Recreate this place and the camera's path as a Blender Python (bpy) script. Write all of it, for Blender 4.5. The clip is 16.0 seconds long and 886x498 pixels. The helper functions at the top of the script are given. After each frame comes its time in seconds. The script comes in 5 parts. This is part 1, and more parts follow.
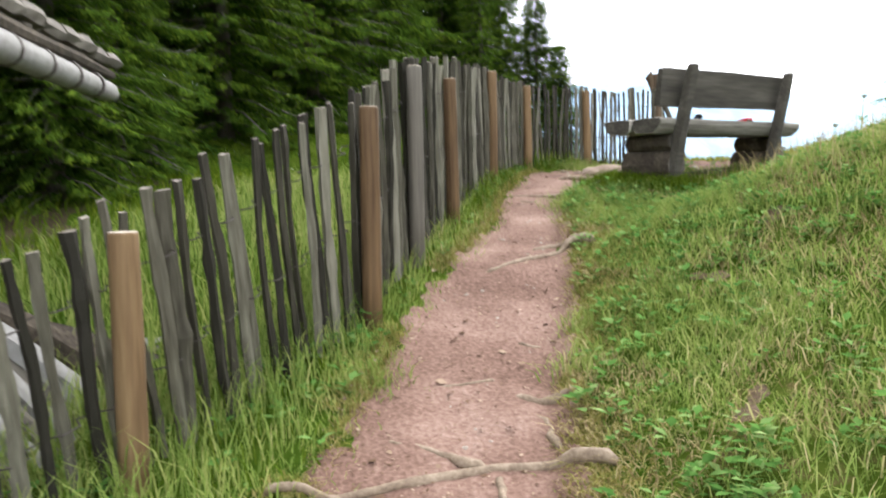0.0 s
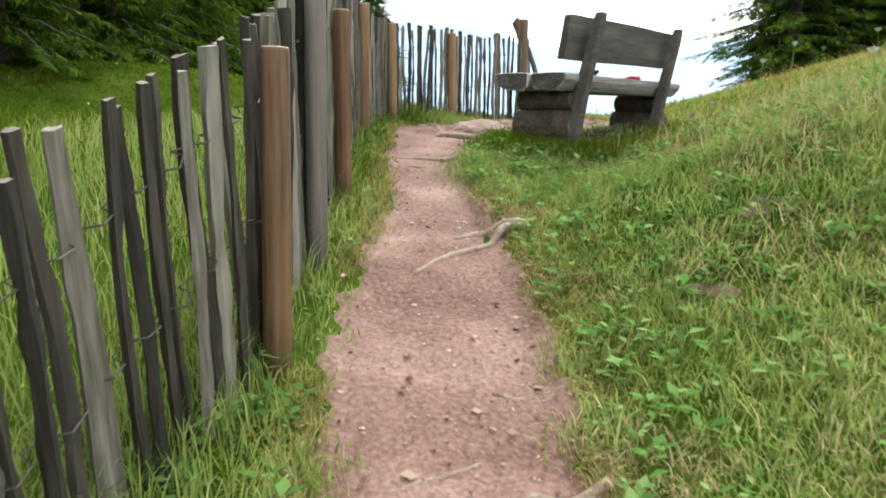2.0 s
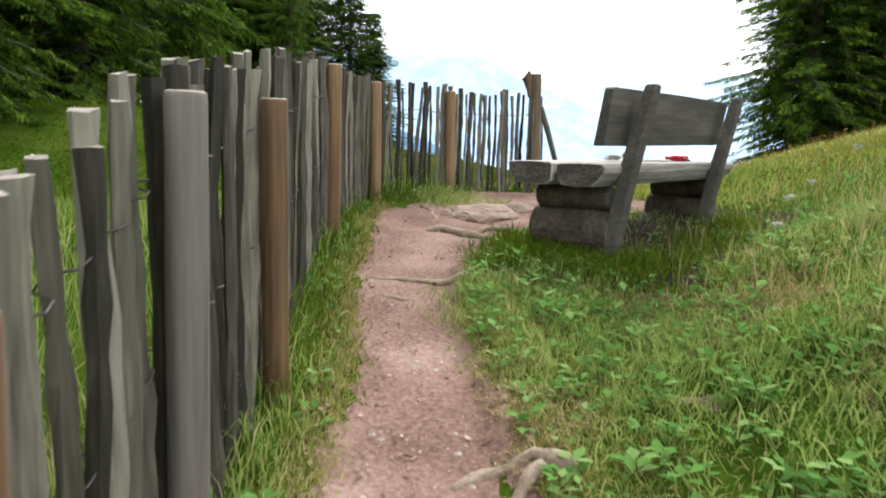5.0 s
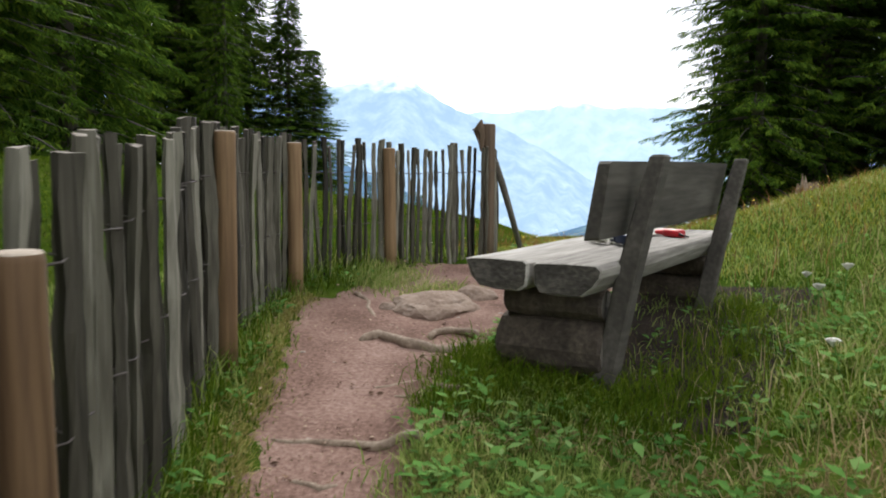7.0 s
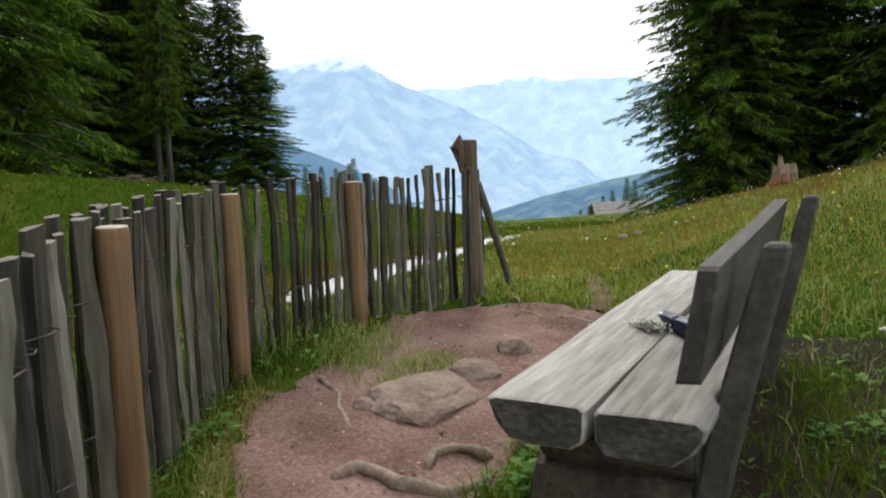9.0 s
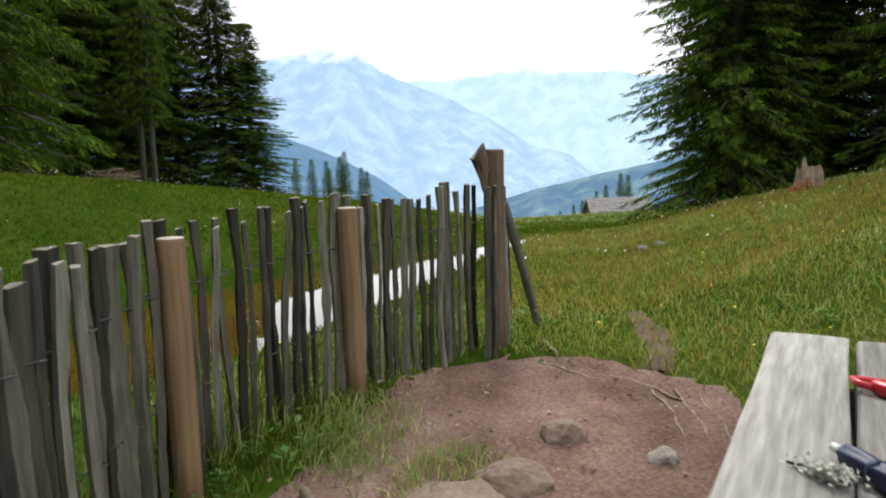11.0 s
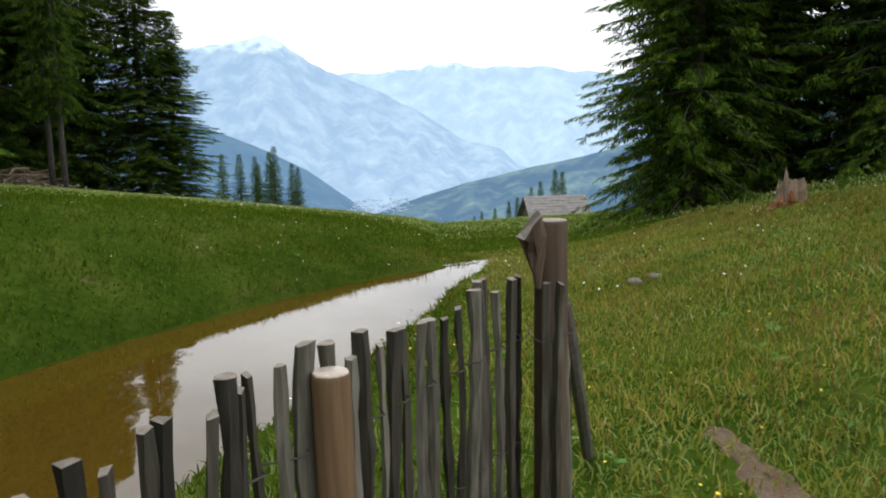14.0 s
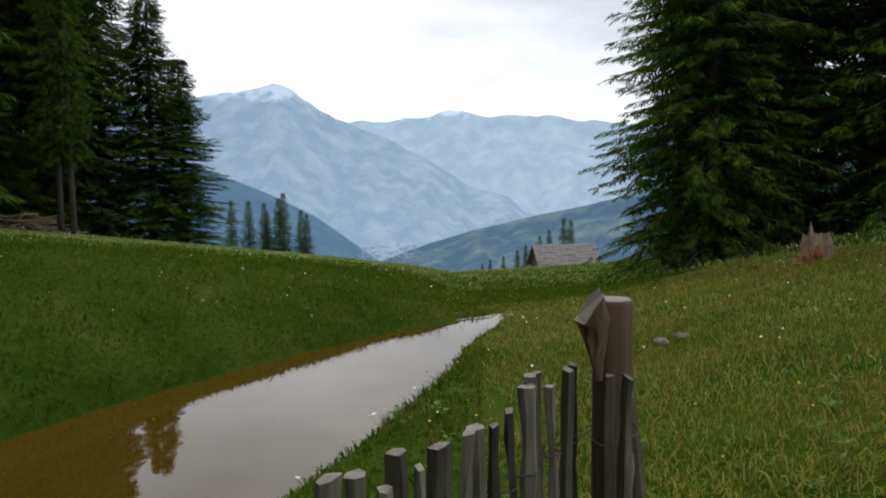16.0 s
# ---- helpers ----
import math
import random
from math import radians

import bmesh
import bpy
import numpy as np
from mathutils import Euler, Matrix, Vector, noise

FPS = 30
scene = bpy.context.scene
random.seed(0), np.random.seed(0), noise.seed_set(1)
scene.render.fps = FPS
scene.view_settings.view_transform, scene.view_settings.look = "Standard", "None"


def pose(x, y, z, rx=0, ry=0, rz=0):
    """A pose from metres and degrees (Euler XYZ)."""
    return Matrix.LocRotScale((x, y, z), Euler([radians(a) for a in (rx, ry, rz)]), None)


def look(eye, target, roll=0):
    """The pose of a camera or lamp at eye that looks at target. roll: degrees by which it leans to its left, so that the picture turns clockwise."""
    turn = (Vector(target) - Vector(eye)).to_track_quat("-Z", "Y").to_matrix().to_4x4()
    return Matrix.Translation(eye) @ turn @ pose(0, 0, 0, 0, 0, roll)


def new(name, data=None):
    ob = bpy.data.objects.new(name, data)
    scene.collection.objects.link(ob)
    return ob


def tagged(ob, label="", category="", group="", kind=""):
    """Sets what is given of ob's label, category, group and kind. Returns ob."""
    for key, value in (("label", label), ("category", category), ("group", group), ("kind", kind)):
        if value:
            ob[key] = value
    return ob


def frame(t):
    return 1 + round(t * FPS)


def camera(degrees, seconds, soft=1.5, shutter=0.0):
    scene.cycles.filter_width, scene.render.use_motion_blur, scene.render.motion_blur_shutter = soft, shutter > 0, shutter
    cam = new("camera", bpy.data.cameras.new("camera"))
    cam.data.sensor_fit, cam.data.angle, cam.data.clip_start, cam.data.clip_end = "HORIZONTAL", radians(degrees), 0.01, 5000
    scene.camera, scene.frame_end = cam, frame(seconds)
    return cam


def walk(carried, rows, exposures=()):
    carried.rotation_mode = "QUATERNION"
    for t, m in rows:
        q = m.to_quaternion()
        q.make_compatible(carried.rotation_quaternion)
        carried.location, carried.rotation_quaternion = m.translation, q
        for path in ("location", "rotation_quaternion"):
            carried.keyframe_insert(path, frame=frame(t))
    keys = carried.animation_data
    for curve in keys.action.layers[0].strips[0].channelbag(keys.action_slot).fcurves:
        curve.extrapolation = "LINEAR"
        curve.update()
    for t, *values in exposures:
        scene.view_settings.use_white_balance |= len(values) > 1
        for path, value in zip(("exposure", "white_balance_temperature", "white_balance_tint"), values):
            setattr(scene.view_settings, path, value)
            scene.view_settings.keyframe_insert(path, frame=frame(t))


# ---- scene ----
cam = camera(61.0, 16.0, soft=1.9, shutter=0.4)
PATH = [
    (0, (0.839, 1.891, 1.359), (0.705, 3.878, 1.173), -1.6),
    (0.5, (0.658, 2.225, 1.435), (0.74, 4.189, 1.063), 1.1),
    (1, (0.422, 2.555, 1.432), (0.758, 4.485, 1.029), -0.4),
    (1.5, (0.326, 2.782, 1.457), (0.67, 4.725, 1.128), -2.4),
    (2, (0.3, 3.074, 1.517), (0.671, 5.007, 1.165), 0.6),
    (2.5, (0.254, 3.385, 1.553), (0.728, 5.297, 1.208), -1.7),
    (3, (0.325, 3.613, 1.58), (0.864, 5.491, 1.151), 0.7),
    (3.5, (0.49, 3.912, 1.709), (1.0, 5.823, 1.41), 3.1),
    (4, (0.531, 4.156, 1.765), (0.92, 6.099, 1.493), 3.3),
    (6.5, (0.826, 5.704, 2.191), (1.275, 7.638, 1.949), -0.9),
    (7, (0.914, 5.99, 2.209), (1.437, 7.911, 2.023), 0.5),
    (7.5, (1.076, 6.264, 2.352), (1.471, 8.213, 2.139), 2.1),
    (8, (1.081, 6.59, 2.357), (1.514, 8.531, 2.144), 1.5),
    (8.5, (1.066, 6.876, 2.502), (1.674, 8.767, 2.265), -2.2),
    (11, (1.314, 8.355, 2.726), (1.969, 10.226, 2.459), -1.4),
    (11.5, (1.381, 8.639, 2.819), (1.996, 10.525, 2.56), -0.2),
    (12, (1.416, 9.024, 2.855), (2.126, 10.882, 2.646), -1.2),
    (12.5, (1.442, 9.331, 2.919), (2.231, 11.15, 2.656), -0.9),
    (13, (1.561, 9.612, 2.954), (2.258, 11.473, 2.735), -1.2),
    (13.5, (1.638, 9.893, 2.976), (2.321, 11.748, 2.67), 1.6),
    (14, (1.594, 10.199, 3.013), (2.417, 11.999, 2.725), -1.0),
    (14.5, (1.621, 10.392, 3.002), (2.434, 12.183, 2.64), -0.6),
    (15, (1.683, 10.544, 3.041), (2.442, 12.377, 2.791), 0.4),
    (15.5, (1.686, 10.596, 3.058), (2.484, 12.419, 2.863), -0.2),
    (16, (1.669, 10.632, 3.069), (2.482, 12.452, 2.905), -0.6),
]
walk(cam, [(t, look(eye, target, roll)) for t, eye, target, roll in PATH],
     exposures=[(0, 1.55), (3.5, 1.55), (4.2, 1.46), (6.5, 1.12), (7.5, 0.58), (8, 0.72), (8.5, 0.55), (10.8, 0.8), (11.2, 0.57), (12, 0.36), (13, 0.32), (14, 0.52), (14.5, 0.7), (15, 0.28), (16, -0.12)])

# ---- sky and sun: bright overcast ----
world = bpy.data.worlds.new("overcast_sky")
scene.world = world
world.use_nodes = True
wn, wl = world.node_tree.nodes, world.node_tree.links
wn.clear()
w_out = wn.new("ShaderNodeOutputWorld")
w_bg = wn.new("ShaderNodeBackground")
w_sky = wn.new("ShaderNodeTexSky")
w_sky.sky_type = "NISHITA"
w_sky.sun_disc = False
w_sky.sun_elevation = radians(42)
w_sky.sun_rotation = radians(23)
w_sky.altitude = 1500
w_tc = wn.new("ShaderNodeTexCoord")
w_map = wn.new("ShaderNodeMapping")
w_map.inputs["Scale"].default_value = (1.0, 1.0, 3.0)
w_noise = wn.new("ShaderNodeTexNoise")
w_noise.inputs["Scale"].default_value = 2.2
w_noise.inputs["Detail"].default_value = 6
w_noise.inputs["Roughness"].default_value = 0.55
w_ramp = wn.new("ShaderNodeValToRGB")
w_ramp.color_ramp.elements[0].position = 0.3
w_ramp.color_ramp.elements[0].color = (9.0, 9.4, 10.2, 1)
w_ramp.color_ramp.elements[1].position = 0.7
w_ramp.color_ramp.elements[1].color = (18.5, 18.6, 18.8, 1)
w_mix = wn.new("ShaderNodeMixRGB")
w_mix.inputs[0].default_value = 0.88
wl.new(w_tc.outputs["Generated"], w_map.inputs["Vector"])
wl.new(w_map.outputs["Vector"], w_noise.inputs["Vector"])
wl.new(w_noise.outputs["Fac"], w_ramp.inputs["Fac"])
wl.new(w_sky.outputs["Color"], w_mix.inputs[1])
wl.new(w_ramp.outputs["Color"], w_mix.inputs[2])
wl.new(w_mix.outputs["Color"], w_bg.inputs["Color"])
w_bg.inputs["Strength"].default_value = 0.09
wl.new(w_bg.outputs["Background"], w_out.inputs["Surface"])

sun_data = bpy.data.lights.new("sun", "SUN")
sun_data.energy = 1.5
sun_data.angle = radians(14)
sun_data.color = (1.0, 0.96, 0.9)
sun = new("sun", sun_data)
sun.matrix_world = look((22, 58, 46), (2, 10, 0))


# ---- materials ----
def shader(name):
    m = bpy.data.materials.new(name)
    m.use_nodes = True
    n, l = m.node_tree.nodes, m.node_tree.links
    return m, n, l, n["Principled BSDF"]


def ramp_node(n, stops):
    r = n.new("ShaderNodeValToRGB")
    e = r.color_ramp.elements
    while len(e) < len(stops):
        e.new(0.5)
    for k, (p, c) in enumerate(stops):
        e[k].position = p
        e[k].color = (*c, 1)
    return r


def surface(name, stops, scale=8.0, stretch=(1, 1, 1), rough=0.8, bump=0.4, fine=60.0, vary=0.0, island=False, spec=0.3, dist=0.02):
    """A two-scale noise surface; vary shifts the brightness from piece to piece."""
    m, n, l, b = shader(name)
    tc = n.new("ShaderNodeTexCoord")
    mp = n.new("ShaderNodeMapping")
    mp.inputs["Scale"].default_value = stretch
    l.new(tc.outputs["Object"], mp.inputs["Vector"])
    big = n.new("ShaderNodeTexNoise")
    big.inputs["Scale"].default_value = scale
    big.inputs["Detail"].default_value = 5
    small = n.new("ShaderNodeTexNoise")
    small.inputs["Scale"].default_value = fine
    small.inputs["Detail"].default_value = 4
    l.new(mp.outputs["Vector"], big.inputs["Vector"])
    l.new(mp.outputs["Vector"], small.inputs["Vector"])
    mix = n.new("ShaderNodeMath")
    mix.operation = "MULTIPLY_ADD"
    mix.inputs[1].default_value = 0.45
    half = n.new("ShaderNodeMath")
    half.operation = "MULTIPLY"
    half.inputs[1].default_value = 0.55
    l.new(big.outputs["Fac"], half.inputs[0])
    l.new(small.outputs["Fac"], mix.inputs[0])
    l.new(half.outputs[0], mix.inputs[2])
    fac = mix.outputs[0]
    if vary:
        if island:
            src = n.new("ShaderNodeNewGeometry").outputs["Random Per Island"]
        else:
            src = n.new("ShaderNodeObjectInfo").outputs["Random"]
        va = n.new("ShaderNodeMath")
        va.operation = "MULTIPLY_ADD"
        va.inputs[1].default_value = vary
        va.inputs[2].default_value = -vary / 2
        l.new(src, va.inputs[0])
        ad = n.new("ShaderNodeMath")
        l.new(fac, ad.inputs[0])
        l.new(va.outputs[0], ad.inputs[1])
        fac = ad.outputs[0]
    r = ramp_node(n, stops)
    l.new(fac, r.inputs["Fac"])
    l.new(r.outputs["Color"], b.inputs["Base Color"])
    b.inputs["Roughness"].default_value = rough
    b.inputs["Specular IOR Level"].default_value = spec
    if bump:
        bp = n.new("ShaderNodeBump")
        bp.inputs["Strength"].default_value = bump
        bp.inputs["Distance"].default_value = dist
        l.new(mix.outputs[0], bp.inputs["Height"])
        l.new(bp.outputs["Normal"], b.inputs["Normal"])
    return m


def leafy(name, stops, rough=0.55, through_light=0.35):
    """Leaves and blades: colour by island, some light shining through."""
    m, n, l, b = shader(name)
    g = n.new("ShaderNodeNewGeometry")
    pos = n.new("ShaderNodeTexNoise")
    pos.inputs["Scale"].default_value = 0.7
    pos.inputs["Detail"].default_value = 3
    l.new(g.outputs["Position"], pos.inputs["Vector"])
    a = n.new("ShaderNodeMath")
    a.operation = "MULTIPLY_ADD"
    a.inputs[1].default_value = 0.5
    h = n.new("ShaderNodeMath")
    h.operation = "MULTIPLY"
    h.inputs[1].default_value = 0.5
    l.new(g.outputs["Random Per Island"], h.inputs[0])
    l.new(pos.outputs["Fac"], a.inputs[0])
    l.new(h.outputs[0], a.inputs[2])
    r = ramp_node(n, stops)
    l.new(a.outputs[0], r.inputs["Fac"])
    l.new(r.outputs["Color"], b.inputs["Base Color"])
    b.inputs["Roughness"].default_value = rough
    b.inputs["Specular IOR Level"].default_value = 0.0
    t = n.new("ShaderNodeBsdfTranslucent")
    l.new(r.outputs["Color"], t.inputs["Color"])
    mx = n.new("ShaderNodeMixShader")
    mx.inputs[0].default_value = through_light
    l.new(b.outputs[0], mx.inputs[1])
    l.new(t.outputs[0], mx.inputs[2])
    l.new(mx.outputs[0], n["Material Output"].inputs["Surface"])
    return m


def plain(name, colour, rough=0.6, spec=0.3, noise_amount=0.15, scale=30.0):
    c = colour
    lo = tuple(max(0, v * (1 - noise_amount)) for v in c)
    hi = tuple(min(1, v * (1 + noise_amount)) for v in c)
    return surface(name, [(0.35, lo), (0.65, hi)], scale=scale, rough=rough, bump=0.15, spec=spec, dist=0.004)


M_MEADOW = surface("meadow_turf", [(0.32, (0.016, 0.036, 0.004)), (0.47, (0.034, 0.062, 0.007)), (0.6, (0.058, 0.082, 0.013)), (0.7, (0.13, 0.092, 0.05))], scale=0.8, fine=12, rough=0.95, bump=0.6, spec=0.0, dist=0.05)
M_SOIL = surface("trodden_soil", [(0.3, (0.066, 0.037, 0.028)), (0.43, (0.135, 0.08, 0.062)), (0.55, (0.2, 0.126, 0.101)), (0.68, (0.28, 0.193, 0.163))], scale=2.2, fine=48, rough=0.95, bump=0.9, spec=0.12, dist=0.02)
M_PICKET = surface("weathered_paling", [(0.25, (0.018, 0.016, 0.011)), (0.47, (0.055, 0.05, 0.036)), (0.63, (0.1, 0.094, 0.07)), (0.82, (0.2, 0.19, 0.15))], scale=14, fine=60, stretch=(1, 1, 0.09), rough=0.85, bump=1.0, vary=0.6, dist=0.01)
M_POST = surface("brown_round_post", [(0.3, (0.062, 0.034, 0.016)), (0.5, (0.135, 0.082, 0.04)), (0.7, (0.22, 0.145, 0.074))], scale=7, fine=45, stretch=(1, 1, 0.08), rough=0.75, bump=0.6, vary=0.2, dist=0.008)
M_GREYPOST = surface("grey_round_post", [(0.3, (0.065, 0.0585, 0.0488)), (0.5, (0.124, 0.111, 0.0943)), (0.7, (0.195, 0.176, 0.15))], scale=7, fine=45, stretch=(1, 1, 0.08), rough=0.8, bump=0.7, dist=0.008)
M_CUT = surface("sawn_end_grain", [(0.3, (0.264, 0.216, 0.168)), (0.7, (0.496, 0.44, 0.368))], scale=20, fine=90, rough=0.85, bump=0.4, vary=0.2, dist=0.004)
M_SEAT = surface("bleached_plank", [(0.3, (0.06, 0.05, 0.04)), (0.43, (0.18, 0.165, 0.145)), (0.55, (0.28, 0.262, 0.235)), (0.7, (0.45, 0.425, 0.385))], scale=4.5, fine=40, stretch=(0.08, 1, 1), rough=0.8, bump=0.8, vary=0.1, dist=0.006)
M_BACK = surface("dark_weathered_plank", [(0.3, (0.03, 0.027, 0.0228)), (0.5, (0.06, 0.054, 0.045)), (0.7, (0.108, 0.099, 0.084))], scale=6, fine=40, stretch=(0.08, 1, 1), rough=0.8, bump=0.7, dist=0.006)
M_LOG = surface("old_log_bark", [(0.3, (0.024, 0.0192, 0.015)), (0.5, (0.06, 0.048, 0.036)), (0.7, (0.12, 0.099, 0.075))], scale=8, fine=40, rough=0.9, bump=1.0, dist=0.02)
M_ROOT = surface("worn_root", [(0.3, (0.1, 0.068, 0.046)), (0.5, (0.21, 0.158, 0.114)), (0.7, (0.33, 0.265, 0.2))], scale=14, fine=70, rough=0.8, bump=0.6, dist=0.006)
M_WIRE = plain("rusty_wire", (0.06, 0.05, 0.045), rough=0.6)
M_BARK = surface("spruce_bark", [(0.3, (0.036, 0.03, 0.0252)), (0.5, (0.078, 0.069, 0.06)), (0.7, (0.138, 0.126, 0.114))], scale=6, fine=30, stretch=(1, 1, 0.4), rough=0.9, bump=1.0, dist=0.03)
M_NEEDLE = leafy("spruce_needles", [(0.25, (0.024, 0.05, 0.008)), (0.55, (0.06, 0.115, 0.015)), (0.82, (0.165, 0.235, 0.025))], rough=0.75, through_light=0.3)
M_GRASS = leafy("grass_blades", [(0.2, (0.13, 0.2, 0.045)), (0.5, (0.235, 0.32, 0.08)), (0.72, (0.36, 0.385, 0.135)), (0.88, (0.78, 0.566, 0.396))])
# Lush green taken darker, so shade by wood and bench sits in its colour.
M_GRASS_SHADED_DEEP = leafy("deep_green_shaded_grass", [(0.2, (0.034, 0.07, 0.005)), (0.5, (0.075, 0.125, 0.01)), (0.8, (0.15, 0.19, 0.022))], rough=0.8)
M_GRASS_DRY = leafy("olive_hill_grass", [(0.2, (0.1, 0.135, 0.014)), (0.5, (0.23, 0.255, 0.036)), (0.72, (0.36, 0.31, 0.075)), (0.9, (0.52, 0.36, 0.15))], rough=0.8)
M_LEAF = leafy("broad_weed_leaves", [(0.25, (0.0605, 0.141, 0.032)), (0.55, (0.121, 0.25, 0.0601)), (0.85, (0.263, 0.35, 0.14))], rough=0.85)
M_ROOF = surface("grey_shingle_roof", [(0.3, (0.151, 0.138, 0.13)), (0.7, (0.301, 0.285, 0.268))], scale=2, fine=14, rough=0.85, bump=0.5)
M_SHEDWALL = surface("dark_barn_boards", [(0.3, (0.04, 0.03, 0.022)), (0.7, (0.1, 0.075, 0.055))], scale=2, fine=14, rough=0.9, bump=0.4)
M_STONE = surface("pale_stone", [(0.3, (0.18, 0.15, 0.124)), (0.5, (0.277, 0.24, 0.203)), (0.7, (0.375, 0.338, 0.3))], scale=9, fine=50, rough=0.9, bump=0.8, vary=0.15, dist=0.012)


def water_material():
    m, n, l, b = shader("pond_water")
    b.inputs["Base Color"].default_value = (0.075, 0.045, 0.006, 1)
    b.inputs["Roughness"].default_value = 0.015
    b.inputs["IOR"].default_value = 1.33
    b.inputs["Specular IOR Level"].default_value = 1.0
    tc = n.new("ShaderNodeTexCoord")
    nz = n.new("ShaderNodeTexNoise")
    nz.inputs["Scale"].default_value = 2.5
    nz.inputs["Detail"].default_value = 2
    bp = n.new("ShaderNodeBump")
    bp.inputs["Strength"].default_value = 0.03
    bp.inputs["Distance"].default_value = 0.02
    l.new(tc.outputs["Object"], nz.inputs["Vector"])
    l.new(nz.outputs["Fac"], bp.inputs["Height"])
    l.new(bp.outputs["Normal"], b.inputs["Normal"])
    return m


M_WATER = water_material()


# ---- building helpers ----
def mesh_from(name, verts, faces, material, smooth=False):
    me = bpy.data.meshes.new(name)
    me.from_pydata([tuple(v) for v in verts], [], faces)
    me.materials.append(material)
    if smooth:
        me.polygons.foreach_set("use_smooth", [True] * len(me.polygons))
    me.update()
    return me


def big_mesh(name, verts, faces, material, smooth=False):
    """A mesh from numpy arrays; all faces have the same number of corners."""
    me = bpy.data.meshes.new(name)
    k = faces.shape[1]
    me.vertices.add(len(verts))
    me.vertices.foreach_set("co", verts.astype(np.float32).ravel())
    me.loops.add(faces.size)
    me.loops.foreach_set("vertex_index", faces.astype(np.int32).ravel())
    me.polygons.add(len(faces))
    me.polygons.foreach_set("loop_start", np.arange(0, faces.size, k, dtype=np.int32))
    me.polygons.foreach_set("loop_total", np.full(len(faces), k, dtype=np.int32))
    me.materials.append(material)
    if smooth:
        me.polygons.foreach_set("use_smooth", np.ones(len(faces), dtype=bool))
    me.update(calc_edges=True)
    me.validate()
    return me


def part(name, bm, material, parent, label=""):
    me = bpy.data.meshes.new(name)
    bm.to_mesh(me)
    bm.free()
    me.materials.append(material)
    ob = new(name, me)
    ob.parent = parent
    if label:
        ob["label"] = label
    return ob


def part_mesh(name, me, parent, m=None, label=""):
    ob = new(name, me)
    ob.parent = parent
    if m is not None:
        ob.matrix_basis = m
    if label:
        ob["label"] = label
    return ob


def thing(name, label, category, group="", at=(0, 0, 0), rz=0.0):
    ob = new(name)
    ob.empty_display_size = 0.2
    ob.matrix_basis = pose(*at, 0, 0, rz)
    return tagged(ob, label, category, group)


def loft(rings, closed_ends=True):
    """Vertices and faces through rings of equal length."""
    k = len(rings[0])
    verts = [p for r in rings for p in r]
    faces = []
    for i in range(len(rings) - 1):
        for j in range(k):
            a, b = i * k + j, i * k + (j + 1) % k
            faces.append((a, b, b + k, a + k))
    if closed_ends:
        faces.append(tuple(range(k - 1, -1, -1)))
        faces.append(tuple(range((len(rings) - 1) * k, len(rings) * k)))
    return verts, faces


def tube(points, radii, sides=7, wobble=0.0, rng=random):
    """Rings round a line of points."""
    pts = [Vector(p) for p in points]
    rings = []
    for i, p in enumerate(pts):
        d = (pts[min(i + 1, len(pts) - 1)] - pts[max(i - 1, 0)]).normalized()
        side = d.cross(Vector((0, 0, 1)))
        if side.length < 0.05:
            side = d.cross(Vector((1, 0, 0)))
        side.normalize()
        up = side.cross(d).normalized()
        ring = []
        for j in range(sides):
            a = 2 * math.pi * j / sides
            r = radii[i] * (1 + rng.uniform(-wobble, wobble))
            ring.append(p + side * (r * math.cos(a)) + up * (r * math.sin(a)))
        rings.append(ring)
    return loft(rings)


# ---- the lie of the land ----
WATER_Z = 0.8
POND = [(-3.6, 14.2), (-2.6, 15.3), (-0.6, 16.6), (0.5, 18.2), (1.66, 19.2), (3.8, 20.65), (5.85, 21.7), (7.9, 22.1),
        (7.5, 21.4), (5.8, 19.3), (4.2, 17.4), (3.45, 16.6), (2.65, 15.75), (1.45, 14.4), (-0.8, 13.4), (-2.4, 13.0), (-3.3, 13.3)]
WALK_Y = [-20, -3, 1.9, 4.4, 5.05, 5.5, 6.55, 8.75, 9.9, 10.7, 12, 13, 14.5, 16, 20, 29, 40, 80, 200, 500, 2500]
WALK_X = [0.8, 0.75, 0.7, 0.7, 0.72, 0.8, 0.95, 1.25, 1.7, 2.1, 3.1, 3.8, 4.55, 5.3, 7.0, 11, 16, 34, 88, 220, 1100]
WALK_Z = [-3.4, -0.75, -0.03, 0.36, 0.49, 0.58, 0.85, 1.2, 1.33, 1.4, 1.5, 1.48, 1.33, 1.19, 0.97, 0.25, -0.6, -6.8, -34, -95, -600]
EDGE_Y = [-4, 4.3, 5.0, 5.8, 6.4, 7.05, 8.0, 9.0, 9.4, 10.05, 10.6, 11.0, 11.4, 11.8, 12.2, 12.45]
EDGE_L = [0.2, 0.2, 0.28, 0.38, 0.5, 0.7, 0.87, 0.92, 1.05, 1.1, 1.2, 1.38, 1.8, 2.1, 2.4, 2.75]
EDGE_R = [1.1, 1.1, 1.14, 1.25, 1.31, 1.35, 1.4, 1.55, 1.85, 2.3, 3.3, 3.75, 3.9, 3.7, 3.35, 3.1]


def smooth01(t):
    t = np.clip(t, 0, 1)
    return t * t * (3 - 2 * t)


